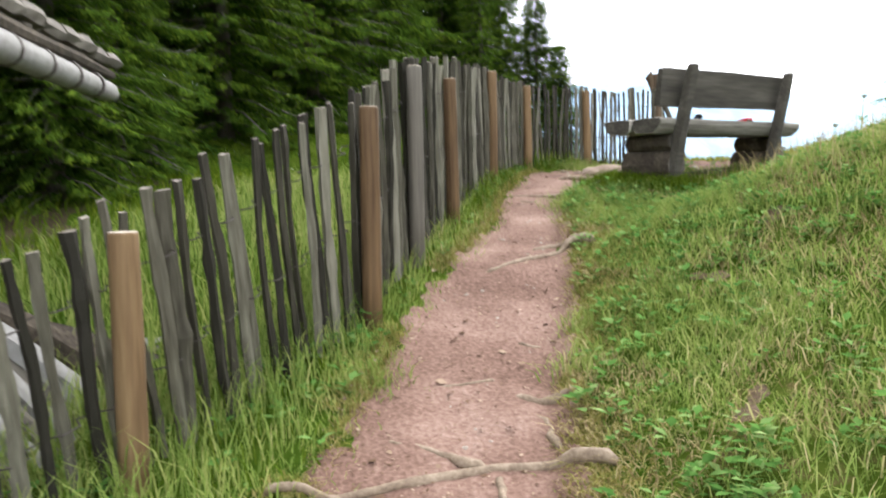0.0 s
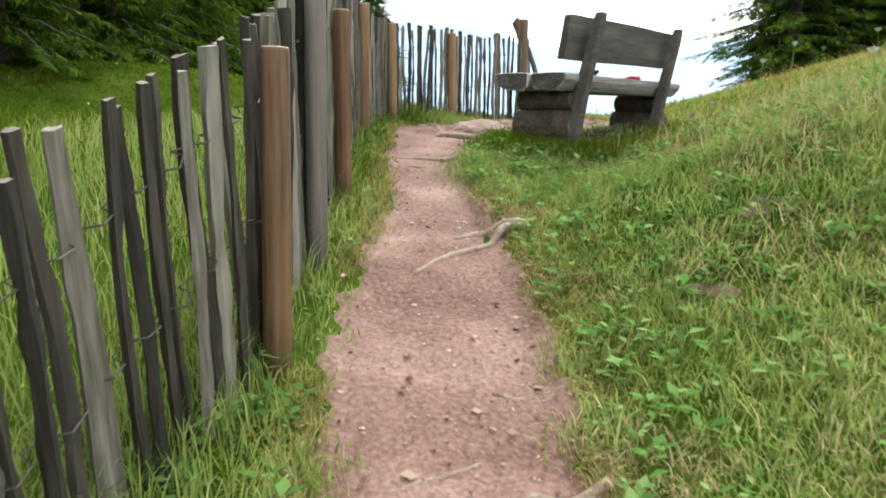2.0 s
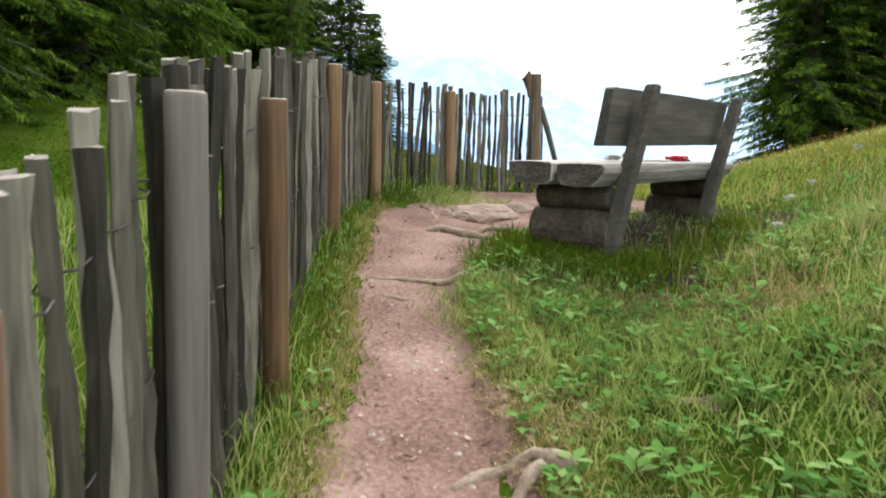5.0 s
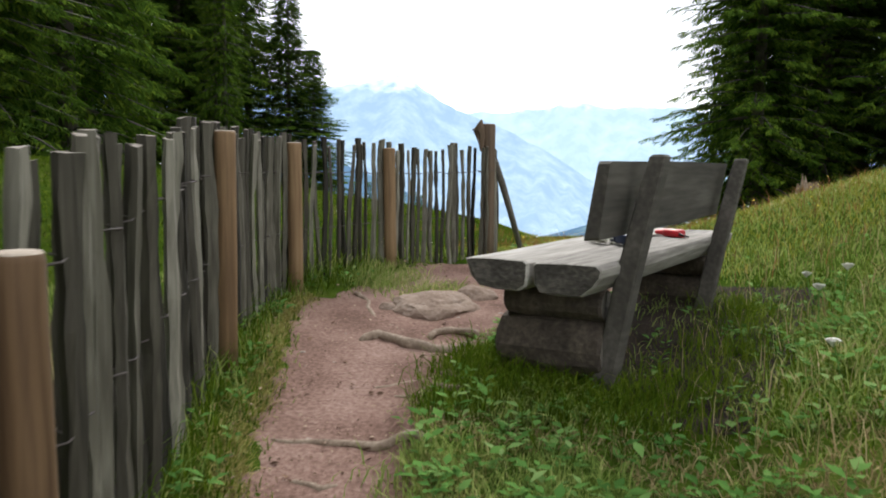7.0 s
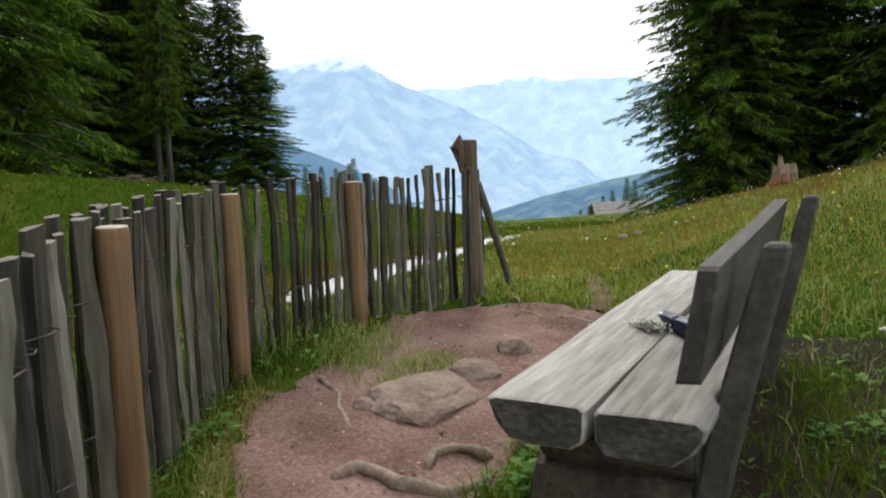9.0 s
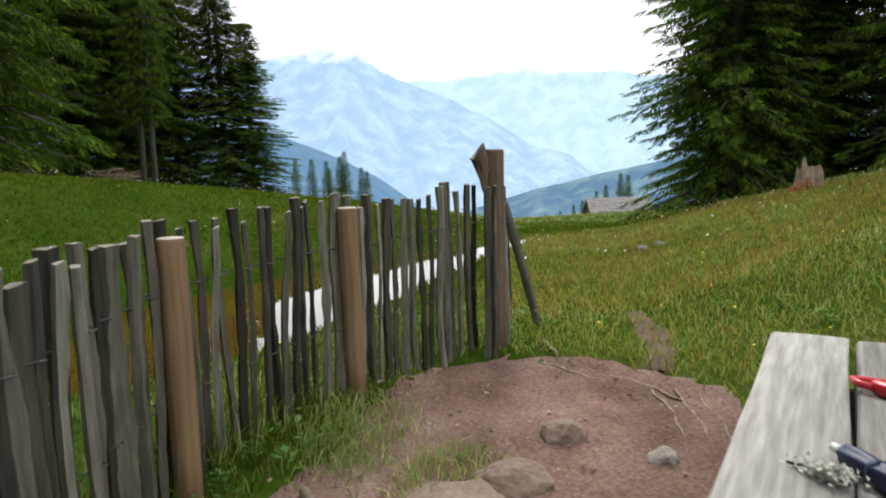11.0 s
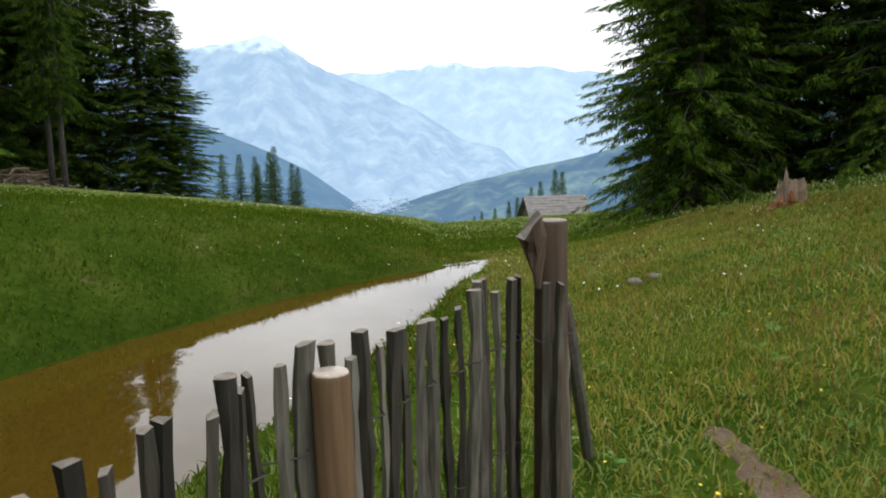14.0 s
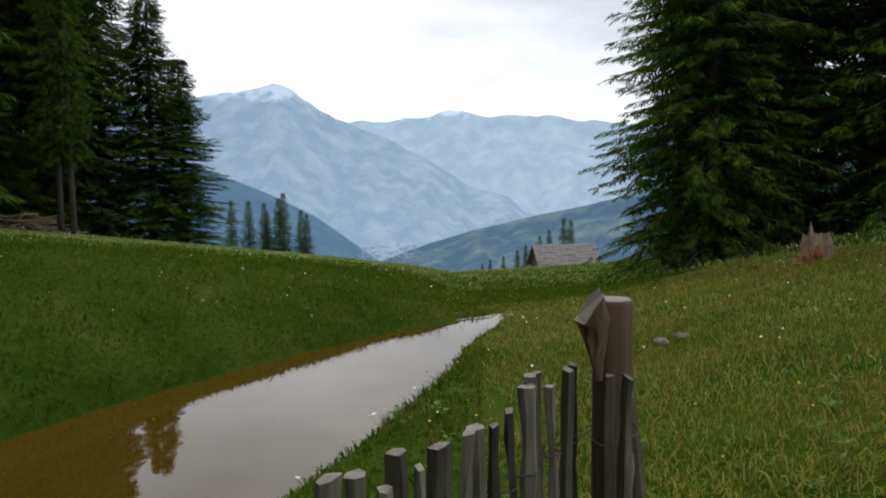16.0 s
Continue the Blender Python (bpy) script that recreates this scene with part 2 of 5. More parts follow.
def pond_distance(x, y):
    """Distance to the shore, negative on the water."""
    best = np.full(x.shape, 1e9)
    inside = np.zeros(x.shape, bool)
    for (ax, ay), (bx, by) in zip(POND, POND[1:] + POND[:1]):
        ex, ey = bx - ax, by - ay
        t = np.clip(((x - ax) * ex + (y - ay) * ey) / (ex * ex + ey * ey), 0, 1)
        best = np.minimum(best, np.hypot(x - ax - t * ex, y - ay - t * ey))
        cross = (ay > y) != (by > y)
        xc = ax + (y - ay) * ex / (ey if abs(ey) > 1e-9 else 1e-9)
        inside ^= cross & (x < xc)
    return np.where(inside, -best, best)


def waves(x, y):
    return (0.5 * np.sin(1.7 * x + 0.6 * y) * np.sin(1.3 * y - 0.4 * x) + 0.3 * np.sin(3.9 * x + 1.1) * np.sin(3.3 * y + 0.5 * x)
            + 0.2 * np.sin(7.1 * x - 2.0 * y) * np.sin(6.3 * y + 1.7))


def height(x, y):
    x, y = np.asarray(x, float), np.asarray(y, float)
    cx, cz = np.interp(y, WALK_Y, WALK_X), np.interp(y, WALK_Y, WALK_Z)
    k = np.interp(y, [8, 12], [0.985, 0.913])
    u = (x - cx) * k
    slope = np.interp(y, [-3, 4, 8, 14, 20, 40, 100], [0.4, 0.46, 0.4, 0.28, 0.2, 0.16, 0.1])
    start = np.interp(y, [-3, 7, 8.5, 10, 11.5, 13, 20, 29, 40], [0.4, 0.4, 1.2, 2.4, 1.5, 0.5, 1.2, 3.2, 8])
    e = np.maximum(u - start, 0)
    rise = slope * 9 * np.tanh(e * e / (e + 0.5) / 9)
    d = 0.408 * (x - 1.67) + 0.913 * (y - 10.63)
    l = 0.913 * (x - 1.67) - 0.408 * (y - 10.63)
    cap = np.interp(y, [-8, 4, 8, 14, 22], [0.2, 0.6, 1.1, 2.2, 2.9])
    plane = 3.03 - 0.1 * d - 0.1 * l
    side = np.minimum(plane, cap) - 0.25 * np.exp(-np.abs(plane - cap) / 0.6)
    b = pond_distance(x, y)
    bank = WATER_Z + 0.1 * np.clip(b / 0.25, 0, 1) + (side - WATER_Z - 0.1) * (1 - (1 - np.clip(b / 5.0, 0, 1)) ** 2)
    a = np.maximum(-u - 0.85, 0)
    bb = np.maximum(b, 0) / (1 + np.maximum(b, 0) / 1.5)
    left = (cz * bb + bank * a * 1.3) / np.maximum(bb + a * 1.3, 1e-6)
    far = smooth01((y - 60) / 100)
    z = np.where(u > -0.85, cz, left * (1 - far) + cz * far) + rise
    wood = np.interp(y, [-10, 6, 13, 20, 30, 40, 55, 70], [-7.5, -7, -6, -7.5, -7, -6, -4, -4])
    z = z + 12 * np.tanh(0.4 * np.maximum(wood - x, 0) / 12) * (1 - smooth01((y - 55) / 25))
    z = z + waves(x * 0.9, y * 0.9) * 0.035 * np.clip(np.abs(u) - 0.6, 0, 1)
    z = np.where(b < 0, WATER_Z - np.clip(-b * 0.45, 0.0, 0.5) - 0.02, z)
    trod = np.minimum(x - np.interp(y, EDGE_Y, EDGE_L), np.interp(y, EDGE_Y, EDGE_R) - x)
    z = z - 0.06 * smooth01(trod / 0.12 + 0.3) * (y < 12.45)
    return z


def h1(x, y):
    return float(height(np.array([x]), np.array([y]))[0])


def spaced(lo, hi, fine_lo, fine_hi, step, growth=1.13):
    mid = list(np.arange(fine_lo, fine_hi, step))
    up, s = [fine_hi], step
    while up[-1] < hi:
        s *= growth
        up.append(up[-1] + s)
    down, s = [], step
    p = fine_lo
    while p > lo:
        s *= growth
        p -= s
        down.append(p)
    return np.array(down[::-1] + mid + up)


gx = spaced(-900, 2500, -6.5, 9.0, 0.14, 1.12)
gy = spaced(-200, 2400, 0.5, 23.0, 0.14, 1.12)
GX, GY = np.meshgrid(gx, gy)
GZ = height(GX, GY)
gv = np.stack([GX.ravel(), GY.ravel(), GZ.ravel()], 1)
ny, nx = GX.shape
ii = (np.arange(ny - 1)[:, None] * nx + np.arange(nx - 1)[None, :]).ravel()
gf = np.stack([ii, ii + 1, ii + 1 + nx, ii + nx], 1)
ground = tagged(new("ground", big_mesh("ground", gv, gf, M_MEADOW, True)), "green alpine meadow turf rolling down from the path", "meadow", kind="structure")

# the trodden path
rows_y = np.arange(-3.5, 12.45, 0.05)
cols = 26
pv = []
for y in rows_y:
    n1 = 0.02 * math.sin(5.1 * y) + 0.018 * math.sin(13.7 * y + 1) + 0.014 * math.sin(37 * y)
    n2 = 0.02 * math.sin(4.3 * y + 2) + 0.018 * math.sin(12.1 * y) + 0.014 * math.sin(39 * y + 1)
    a, b = np.interp(y, EDGE_Y, EDGE_L) + n1 - 0.1, np.interp(y, EDGE_Y, EDGE_R) + n2 + 0.13
    for j in range(cols):
        f = j / (cols - 1)
        x = a + (b - a) * f
        pv.append((x, y, -0.06 + 0.084 * float(smooth01(min(x - a, b - x) / 0.17)) + 0.016 * noise.noise((x * 3, y * 3, 0)) + 0.009 * noise.noise((x * 9, y * 9, 4)) + 0.004 * noise.noise((x * 27, y * 27, 7))))
pv = np.array(pv)
pv[:, 2] += height(pv[:, 0], pv[:, 1])
ii = (np.arange(len(rows_y) - 1)[:, None] * cols + np.arange(cols - 1)[None, :]).ravel()
tagged(new("dirt_path", big_mesh("dirt_path", pv, np.stack([ii, ii + 1, ii + 1 + cols, ii + cols], 1), M_SOIL, True)),
       "trodden reddish-brown earth footpath beside the fence", "footpath", kind="structure")

# the pond
bm = bmesh.new()
pc = Vector((sum(p[0] for p in POND) / len(POND), sum(p[1] for p in POND) / len(POND)))
ring = []
for px, py in POND:
    o = (Vector((px, py)) - pc).normalized() * 0.5
    ring.append(bm.verts.new((px + o.x, py + o.y, WATER_Z)))
bm.faces.new(ring)
me = bpy.data.meshes.new("pond")
bm.to_mesh(me)
bm.free()
me.materials.append(M_WATER)
tagged(new("water", me), "still brown pond water mirroring the white sky", "pond", kind="structure")


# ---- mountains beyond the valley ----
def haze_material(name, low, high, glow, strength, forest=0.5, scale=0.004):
    """Far slope: forest and pasture patches, with the air's haze put in as emission."""
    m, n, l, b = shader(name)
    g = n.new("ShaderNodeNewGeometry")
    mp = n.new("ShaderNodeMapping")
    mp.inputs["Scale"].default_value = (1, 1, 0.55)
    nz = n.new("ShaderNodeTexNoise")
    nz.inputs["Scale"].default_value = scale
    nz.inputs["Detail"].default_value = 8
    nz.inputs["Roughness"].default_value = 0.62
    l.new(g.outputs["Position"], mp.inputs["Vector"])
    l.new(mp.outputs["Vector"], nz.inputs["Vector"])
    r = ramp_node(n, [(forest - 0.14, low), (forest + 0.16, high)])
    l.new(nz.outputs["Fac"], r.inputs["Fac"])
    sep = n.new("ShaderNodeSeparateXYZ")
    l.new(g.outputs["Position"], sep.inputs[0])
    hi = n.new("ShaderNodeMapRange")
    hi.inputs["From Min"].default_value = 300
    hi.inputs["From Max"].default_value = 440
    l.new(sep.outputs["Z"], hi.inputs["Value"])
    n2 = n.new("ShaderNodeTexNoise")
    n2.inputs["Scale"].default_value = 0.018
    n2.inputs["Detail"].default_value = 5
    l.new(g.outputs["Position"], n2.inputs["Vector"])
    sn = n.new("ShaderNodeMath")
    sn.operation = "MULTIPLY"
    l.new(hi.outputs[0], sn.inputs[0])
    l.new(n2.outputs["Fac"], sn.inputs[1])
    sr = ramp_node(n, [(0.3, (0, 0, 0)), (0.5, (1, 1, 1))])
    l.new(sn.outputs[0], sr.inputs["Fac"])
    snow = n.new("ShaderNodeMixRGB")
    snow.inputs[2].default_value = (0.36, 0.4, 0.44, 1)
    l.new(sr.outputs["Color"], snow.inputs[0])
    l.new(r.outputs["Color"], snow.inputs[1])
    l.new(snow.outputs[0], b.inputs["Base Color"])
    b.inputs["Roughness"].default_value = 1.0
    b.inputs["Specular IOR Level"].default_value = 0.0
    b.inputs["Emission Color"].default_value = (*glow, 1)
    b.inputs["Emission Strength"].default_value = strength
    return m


EYE = Vector((1.67, 10.63, 3.07))
HEAD = 24.1


def ridge(name, label, dist, depth, crest, foot, material, rough=1.0, seed=0.0):
    """A mountain side: crest heights by bearing (degrees right of the valley's axis, degrees up), falling towards the viewer."""
    az = np.linspace(crest[0][0], crest[-1][0], 220)
    el = np.interp(az, [c[0] for c in crest], [c[1] for c in crest])
    fo = np.interp(az, [c[0] for c in foot], [c[1] for c in foot])
    el = el + rough * 0.16 * np.array([noise.fractal((a * 0.55 + seed, 3.1, seed), 0.8, 2.0, 4) for a in az]) * np.clip(el / 4, 0, 1)
    rows = 46
    v = []
    for i in range(rows):
        f = i / (rows - 1)
        for a, e, lo in zip(az, el, fo):
            top, bottom = math.tan(radians(e)) * dist, math.tan(radians(lo)) * (dist - depth)
            dd = dist - depth * f
            z = top + (bottom - top) * (f ** 0.85)
            nn = noise.fractal((a * 0.42 + seed + 0.5 * f, f * 1.5, seed), 0.85, 2.1, 6)
            z += nn * rough * (0.016 * dist) * (0.12 + math.sin(math.pi * min(1, f * 1.1)))
            b = radians(HEAD + a)
            v.append((EYE.x + math.sin(b) * dd, EYE.y + math.cos(b) * dd, EYE.z + z))
    n = len(az)
    ii = (np.arange(rows - 1)[:, None] * n + np.arange(n - 1)[None, :]).ravel()
    me = big_mesh(name, np.array(v), np.stack([ii, ii + n, ii + n + 1, ii + 1], 1), material, True)
    return tagged(new(name, me), label, "mountain", kind="structure")


# The glow values paint the blue haze of distance onto the slopes.
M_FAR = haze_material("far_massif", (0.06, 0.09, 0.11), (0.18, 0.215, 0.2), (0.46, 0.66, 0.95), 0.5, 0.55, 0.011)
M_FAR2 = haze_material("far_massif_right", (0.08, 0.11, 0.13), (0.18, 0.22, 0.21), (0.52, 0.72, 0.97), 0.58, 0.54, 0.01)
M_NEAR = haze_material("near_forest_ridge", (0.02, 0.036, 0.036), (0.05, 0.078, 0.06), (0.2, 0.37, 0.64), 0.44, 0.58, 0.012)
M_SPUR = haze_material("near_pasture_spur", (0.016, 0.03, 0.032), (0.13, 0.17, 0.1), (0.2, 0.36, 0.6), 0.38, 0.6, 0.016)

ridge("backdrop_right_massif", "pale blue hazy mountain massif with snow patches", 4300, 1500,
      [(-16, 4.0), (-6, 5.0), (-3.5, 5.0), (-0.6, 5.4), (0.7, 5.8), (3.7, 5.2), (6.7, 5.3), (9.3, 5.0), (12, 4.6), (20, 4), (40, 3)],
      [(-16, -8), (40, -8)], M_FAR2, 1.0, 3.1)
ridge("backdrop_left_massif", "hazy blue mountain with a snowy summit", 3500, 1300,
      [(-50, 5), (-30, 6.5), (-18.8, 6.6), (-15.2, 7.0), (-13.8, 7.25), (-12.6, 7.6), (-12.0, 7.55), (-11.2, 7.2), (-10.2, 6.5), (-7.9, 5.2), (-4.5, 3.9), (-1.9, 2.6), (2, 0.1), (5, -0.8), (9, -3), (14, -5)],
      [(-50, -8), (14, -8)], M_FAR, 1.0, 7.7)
ridge("backdrop_left_ridge", "dark forested mountain ridge with a blue haze glow", 1900, 500,
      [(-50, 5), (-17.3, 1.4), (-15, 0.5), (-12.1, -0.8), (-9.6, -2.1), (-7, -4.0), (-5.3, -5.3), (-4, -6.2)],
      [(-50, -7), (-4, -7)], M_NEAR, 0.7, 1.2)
ridge("backdrop_right_spur", "wooded spur with pastures above the valley and a blue haze glow", 1700, 500,
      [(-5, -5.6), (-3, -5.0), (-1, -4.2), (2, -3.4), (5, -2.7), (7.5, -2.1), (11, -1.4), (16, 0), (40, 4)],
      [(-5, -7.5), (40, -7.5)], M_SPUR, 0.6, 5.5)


# ---- spruces ----
def spruce_mesh(name, tall, radius, bare, seed, density=1.0, card=0.34, step=0.019, taper=0.15):
    """Trunk and crown meshes of one spruce of that height, with drooping whorled boughs."""
    rng = random.Random(seed)
    pts, rad = [], []
    for i in range(9):
        f = i / 8
        pts.append((0.08 * math.sin(3 * f + seed), 0.08 * math.cos(2 * f + seed) - 0.08, tall * f - 0.3 * (i == 0)))
        rad.append(max(0.012, tall * 0.0125 * (1 - f) ** 0.8))
    tv, tf = tube(pts, rad, 9, 0.06, rng)
    bv, bf, cv, cf = [], [], [], []
    z = bare
    while z < tall * 0.985:
        f = (z - bare) / (tall - bare)
        reach = radius * (1 - f) ** 0.85 * (0.8 + 0.2 * math.sin(z * 2.1 + seed)) + 0.12
        if f < 0.12:
            reach *= 0.75 + 2 * f
        count = 6 if f < 0.8 else 5
        turn = rng.uniform(0, 6.28)
        for k in range(count):
            az = turn + k * 6.283 / count + rng.uniform(-0.3, 0.3)
            ln = reach * rng.uniform(0.72, 1.06)
            ca, sa = math.cos(az), math.sin(az)
            droop = rng.uniform(0.34, 0.6) * (1 - 0.75 * f)
            lift = rng.uniform(0.0, 0.25) + 0.5 * f

            def at(s):
                r = ln * s
                return Vector((ca * r, sa * r, z + r * lift * 0.6 - droop * ln * s ** 1.6 + 0.16 * ln * max(0, s - 0.7)))
            if ln > 1.1:
                p = [at(s) for s in (0, 0.45, 0.92)]
                v, fc = tube(p, [0.014 * ln + 0.006, 0.009 * ln + 0.004, 0.003], 3)
                o = len(bv)
                bv += v
                bf += [tuple(q + o for q in face) for face in fc]
            n = max(8, int(ln * (7.5 + 4 * f) * density))
            for i in range(n):
                s = 0.12 + 0.9 * (i + rng.random()) / n
                p = at(s)
                side = 1 if i % 2 else -1
                spread = rng.uniform(0.15, 1.0) * side * (1.15 - 0.6 * s)
                size = card * rng.uniform(0.75, 1.4) * (0.75 + 0.7 * (1 - s)) * (1 - taper * f)
                wide = min(0.4 * ln, (0.1 + 0.28 * ln * (1 - abs(s - 0.45))) * 0.4) * rng.random()
                p = p + Vector((-sa, ca, 0)) * side * wide + Vector((0, 0, -0.12 * wide))
                dx = Vector((math.cos(az + spread), math.sin(az + spread), -rng.uniform(0.05, 0.75))).normalized()
                nrm = Vector((rng.uniform(-0.5, 0.5), rng.uniform(-0.5, 0.5), 1)).normalized()
                w = dx.cross(nrm).normalized()
                hang = Vector((0, 0, -1))
                fat = size * 0.1
                o = len(cv)
                cv += [p - w * fat * 0.6, p + w * fat * 0.6, p + dx * size + hang * size * 0.12]
                cf.append((o, o + 1, o + 2))
                for g, reach_g in ((0.12, 0.52), (0.38, 0.46), (0.64, 0.32)):
                    for sg in (-1, 1):
                        q = p + dx * size * (g + 0.05 * rng.random())
                        tip = q + (dx * 0.75 + w * sg * 0.75 + hang * rng.uniform(0.05, 0.5)) * size * reach_g * rng.uniform(0.8, 1.2)
                        o = len(cv)
                        cv += [q - dx * fat * 0.8, q + dx * fat * 1.1, tip]
                        cf.append((o, o + 1, o + 2) if sg < 0 else (o + 1, o, o + 2))
        z += tall * step * rng.uniform(0.8, 1.25) * (1.15 - 0.5 * f)
    o = len(tv)
    tv = list(tv) + bv
    tf = tf + [tuple(q + o for q in face) for face in bf]
    return (mesh_from(name + "_trunk", tv, tf, M_BARK, True),
            big_mesh(name + "_crown", np.array([tuple(p) for p in cv]), np.array(cf), M_NEEDLE))


SPRUCES = [spruce_mesh("spruce_a", 22, 4.6, 0.3, 11, 0.72, 0.64), spruce_mesh("spruce_b", 24, 4.2, 1.6, 12, 0.68, 0.64),
           spruce_mesh("spruce_c", 18, 3.7, 0.15, 13, 1.45, 0.42, 0.017), spruce_mesh("spruce_d", 23, 3.8, 4.0, 14, 0.6, 0.6),
           spruce_mesh("spruce_far", 21, 4.2, 0.2, 15, 0.75, 0.7, 0.026, 0.5)]
LABELS = ["tall dark green spruce with drooping boughs at the meadow's edge", "tall spruce with a partly bare trunk in the dark wood",
          "dense dark green spruce with boughs down to the grass", "slender spruce with a long bare grey trunk",
          "small far dark spruce beyond the meadow's edge"]


def spruce(kind, x, y, size=1.0, turn=0.0, group="", sink=0.1, broad=1.0):
    t = thing("spruce_tree", LABELS[kind], "tree", group, (x, y, h1(x, y) - sink), turn)
    wide = size * broad * (1.35 if kind == 4 else 1.0)
    t.scale = (wide, wide, size * (0.95 + 0.1 * ((x * 7 + y * 3) % 1)))
    part_mesh("trunk", SPRUCES[kind][0], t)
    part_mesh("crown", SPRUCES[kind][1], t)
    return t


def dl(d, l):
    """A place d metres ahead of and l metres right of the walk's end."""
    return 1.67 + 0.408 * d + 0.913 * l, 10.63 + 0.913 * d - 0.408 * l


for k, d, l, s, r in [(2, 20, 7.05, 0.97, 10), (2, 22, 9.6, 1.1, 80), (2, 19.5, 12.4, 1.05, 200), (2, 24.5, 7.9, 1.05, 150), (0, 24, 13.5, 1.0, 20),
                      (2, 18.5, 16, 1.05, 250), (0, 27, 10.5, 1.05, 300), (0, 22, 19, 1.0, 120), (0, 17.5, 20.5, 1.0, 200), (2, 16, 24, 1.0, 60), (0, 27, 17, 1.0, 60), (0, 30, 13.5, 1.1, 170), (2, 21.5, 15, 1.15, 330), (2, 25.5, 10.8, 1.2, 40)]:
    spruce(k, *dl(d, l), s, r, "spruces above the hillside meadow")
for k, x, y, s, r in [(2, -5.2, 18.8, 0.9, 60), (0, -7, 15.5, 0.9, 130), (2, -4.4, 24.5, 0.95, 210), (0, -3.8, 30.5, 1.0, 15), (1, -6.6, 27.5, 1.0, 300), (0, -4.6, 38, 1.0, 45), (2, -3.6, 10.6, 0.45, 10), (2, -3.3, 8.8, 0.4, 80), (2, -4.2, 7.2, 0.45, 150), (2, -4.6, 12.2, 0.45, 220), (2, -4.2, 5.4, 0.4, 300), (2, -5.6, 9.2, 0.5, 30), (0, -4.2, 55, 1.15, 200), (0, -1.8, 60, 1.2, 10),
                      (1, -6.8, 42, 1.0, 10), (0, -8.5, 47, 1.1, 110), (2, -7.5, 34, 1.15, 70), (0, -10.5, 38, 1.05, 140), (1, -9.2, 28.5, 1.0, 220), 
                      (2, -9, 23, 1.05, 40), (1, -13, 25, 1.0, 120), (1, -9.2, 18.2, 0.95, 180), (2, -12.5, 19.5, 1.1, 260), 
                      (0, -7.6, 14.4, 0.9, 20), (1, -10.6, 13.5, 1.0, 100), (2, -6.4, 10.6, 0.85, 280), (1, -9, 9.6, 1.0, 350),
                      (0, -12.5, 10.5, 1.1, 60), (3, -6.2, 7.4, 0.9, 150), (0, -8.6, 5.6, 0.95, 230), 
                      (0, -9.8, 1, 1.0, 250), (1, -6.6, 3.4, 0.85, 15)]:
    spruce(k, x, y, s, r, "spruce wood beyond the pond")

for k, x, y, s, r, w in [(2, 5.6, 55, 0.6, 0, 1.75), (2, 3.9, 54, 0.8, 40, 1.55), (0, 1.6, 57, 0.85, 90, 1.3), (0, 0.0, 53.5, 0.95, 190, 1.15), (3, 0.3, 47, 0.95, 30, 0.5), (3, -0.15, 47.4, 0.9, 130, 0.5), (2, -2.4, 52, 1.25, 70, 1.1), (2, -0.6, 57, 1.2, 310, 1.1), (2, -4.4, 50, 1.25, 200, 1.1), (2, -6.2, 33, 1.1, 250, 1.0)]:
    spruce(k, x, y, s, r, "spruce wood beyond the pond", 0.1, w)

# ---- fence ----
FENCE = [(-1.5, 1.2, 0.55, -0.2), (-0.95, 2.7, 0.86, 0.05), (-0.35, 4.2, 1.22, 0.39), (0.21, 5.67, 1.73, 0.81), (0.37, 6.48, 2.04, 1.05), (0.55, 7.43, 2.08, 1.2),
         (0.85, 9.62, 2.42, 1.36), (1.28, 11.1, 2.44, 1.5), (2.1, 11.96, 2.45, 1.56), (3.08, 12.56, 2.48, 1.52)]
rng = random.Random(5)


def stake_mesh(name, seed, sides, wide, deep, mats, bend=0.02, rings=10, top_slope=0.15):
    """A split paling one metre long, bent and uneven, with a pale sawn top."""
    r = random.Random(seed)
    base = []
    for j in range(sides):
        a = 2 * math.pi * (j + r.uniform(-0.22, 0.22)) / sides + 0.4
        q = r.uniform(0.7, 1.18)
        base.append((wide * q * math.cos(a), deep * q * math.sin(a)))
    p1, p2 = r.uniform(0, 6), r.uniform(0, 6)
    out = []
    for i in range(rings):
        f = i / (rings - 1)
        sx = bend * (math.sin(3.2 * f + p1) + 0.5 * math.sin(7.5 * f + p2))
        sy = bend * 0.6 * math.sin(4.1 * f + p2)
        k = 1.06 - 0.16 * f + r.uniform(-0.09, 0.09) + (0.22 if r.random() < 0.14 else 0)
        sx -= bend * (math.sin(1.6 + p1) + 0.5 * math.sin(3.7 + p2))
        ring = []
        for x, y in base:
            z = f
            if i == rings - 1:
                z += x * top_slope + r.uniform(-0.003, 0.003)
            ring.append((x * k + sx + r.uniform(-1, 1) * 0.0034, y * k + sy + r.uniform(-1, 1) * 0.003, z))
        out.append(ring)
    v, f = loft(out)
    me = mesh_from(name, v, f, mats[0])
    me.materials.append(mats[1])
    me.polygons[len(me.polygons) - 1].material_index = 1
    return me


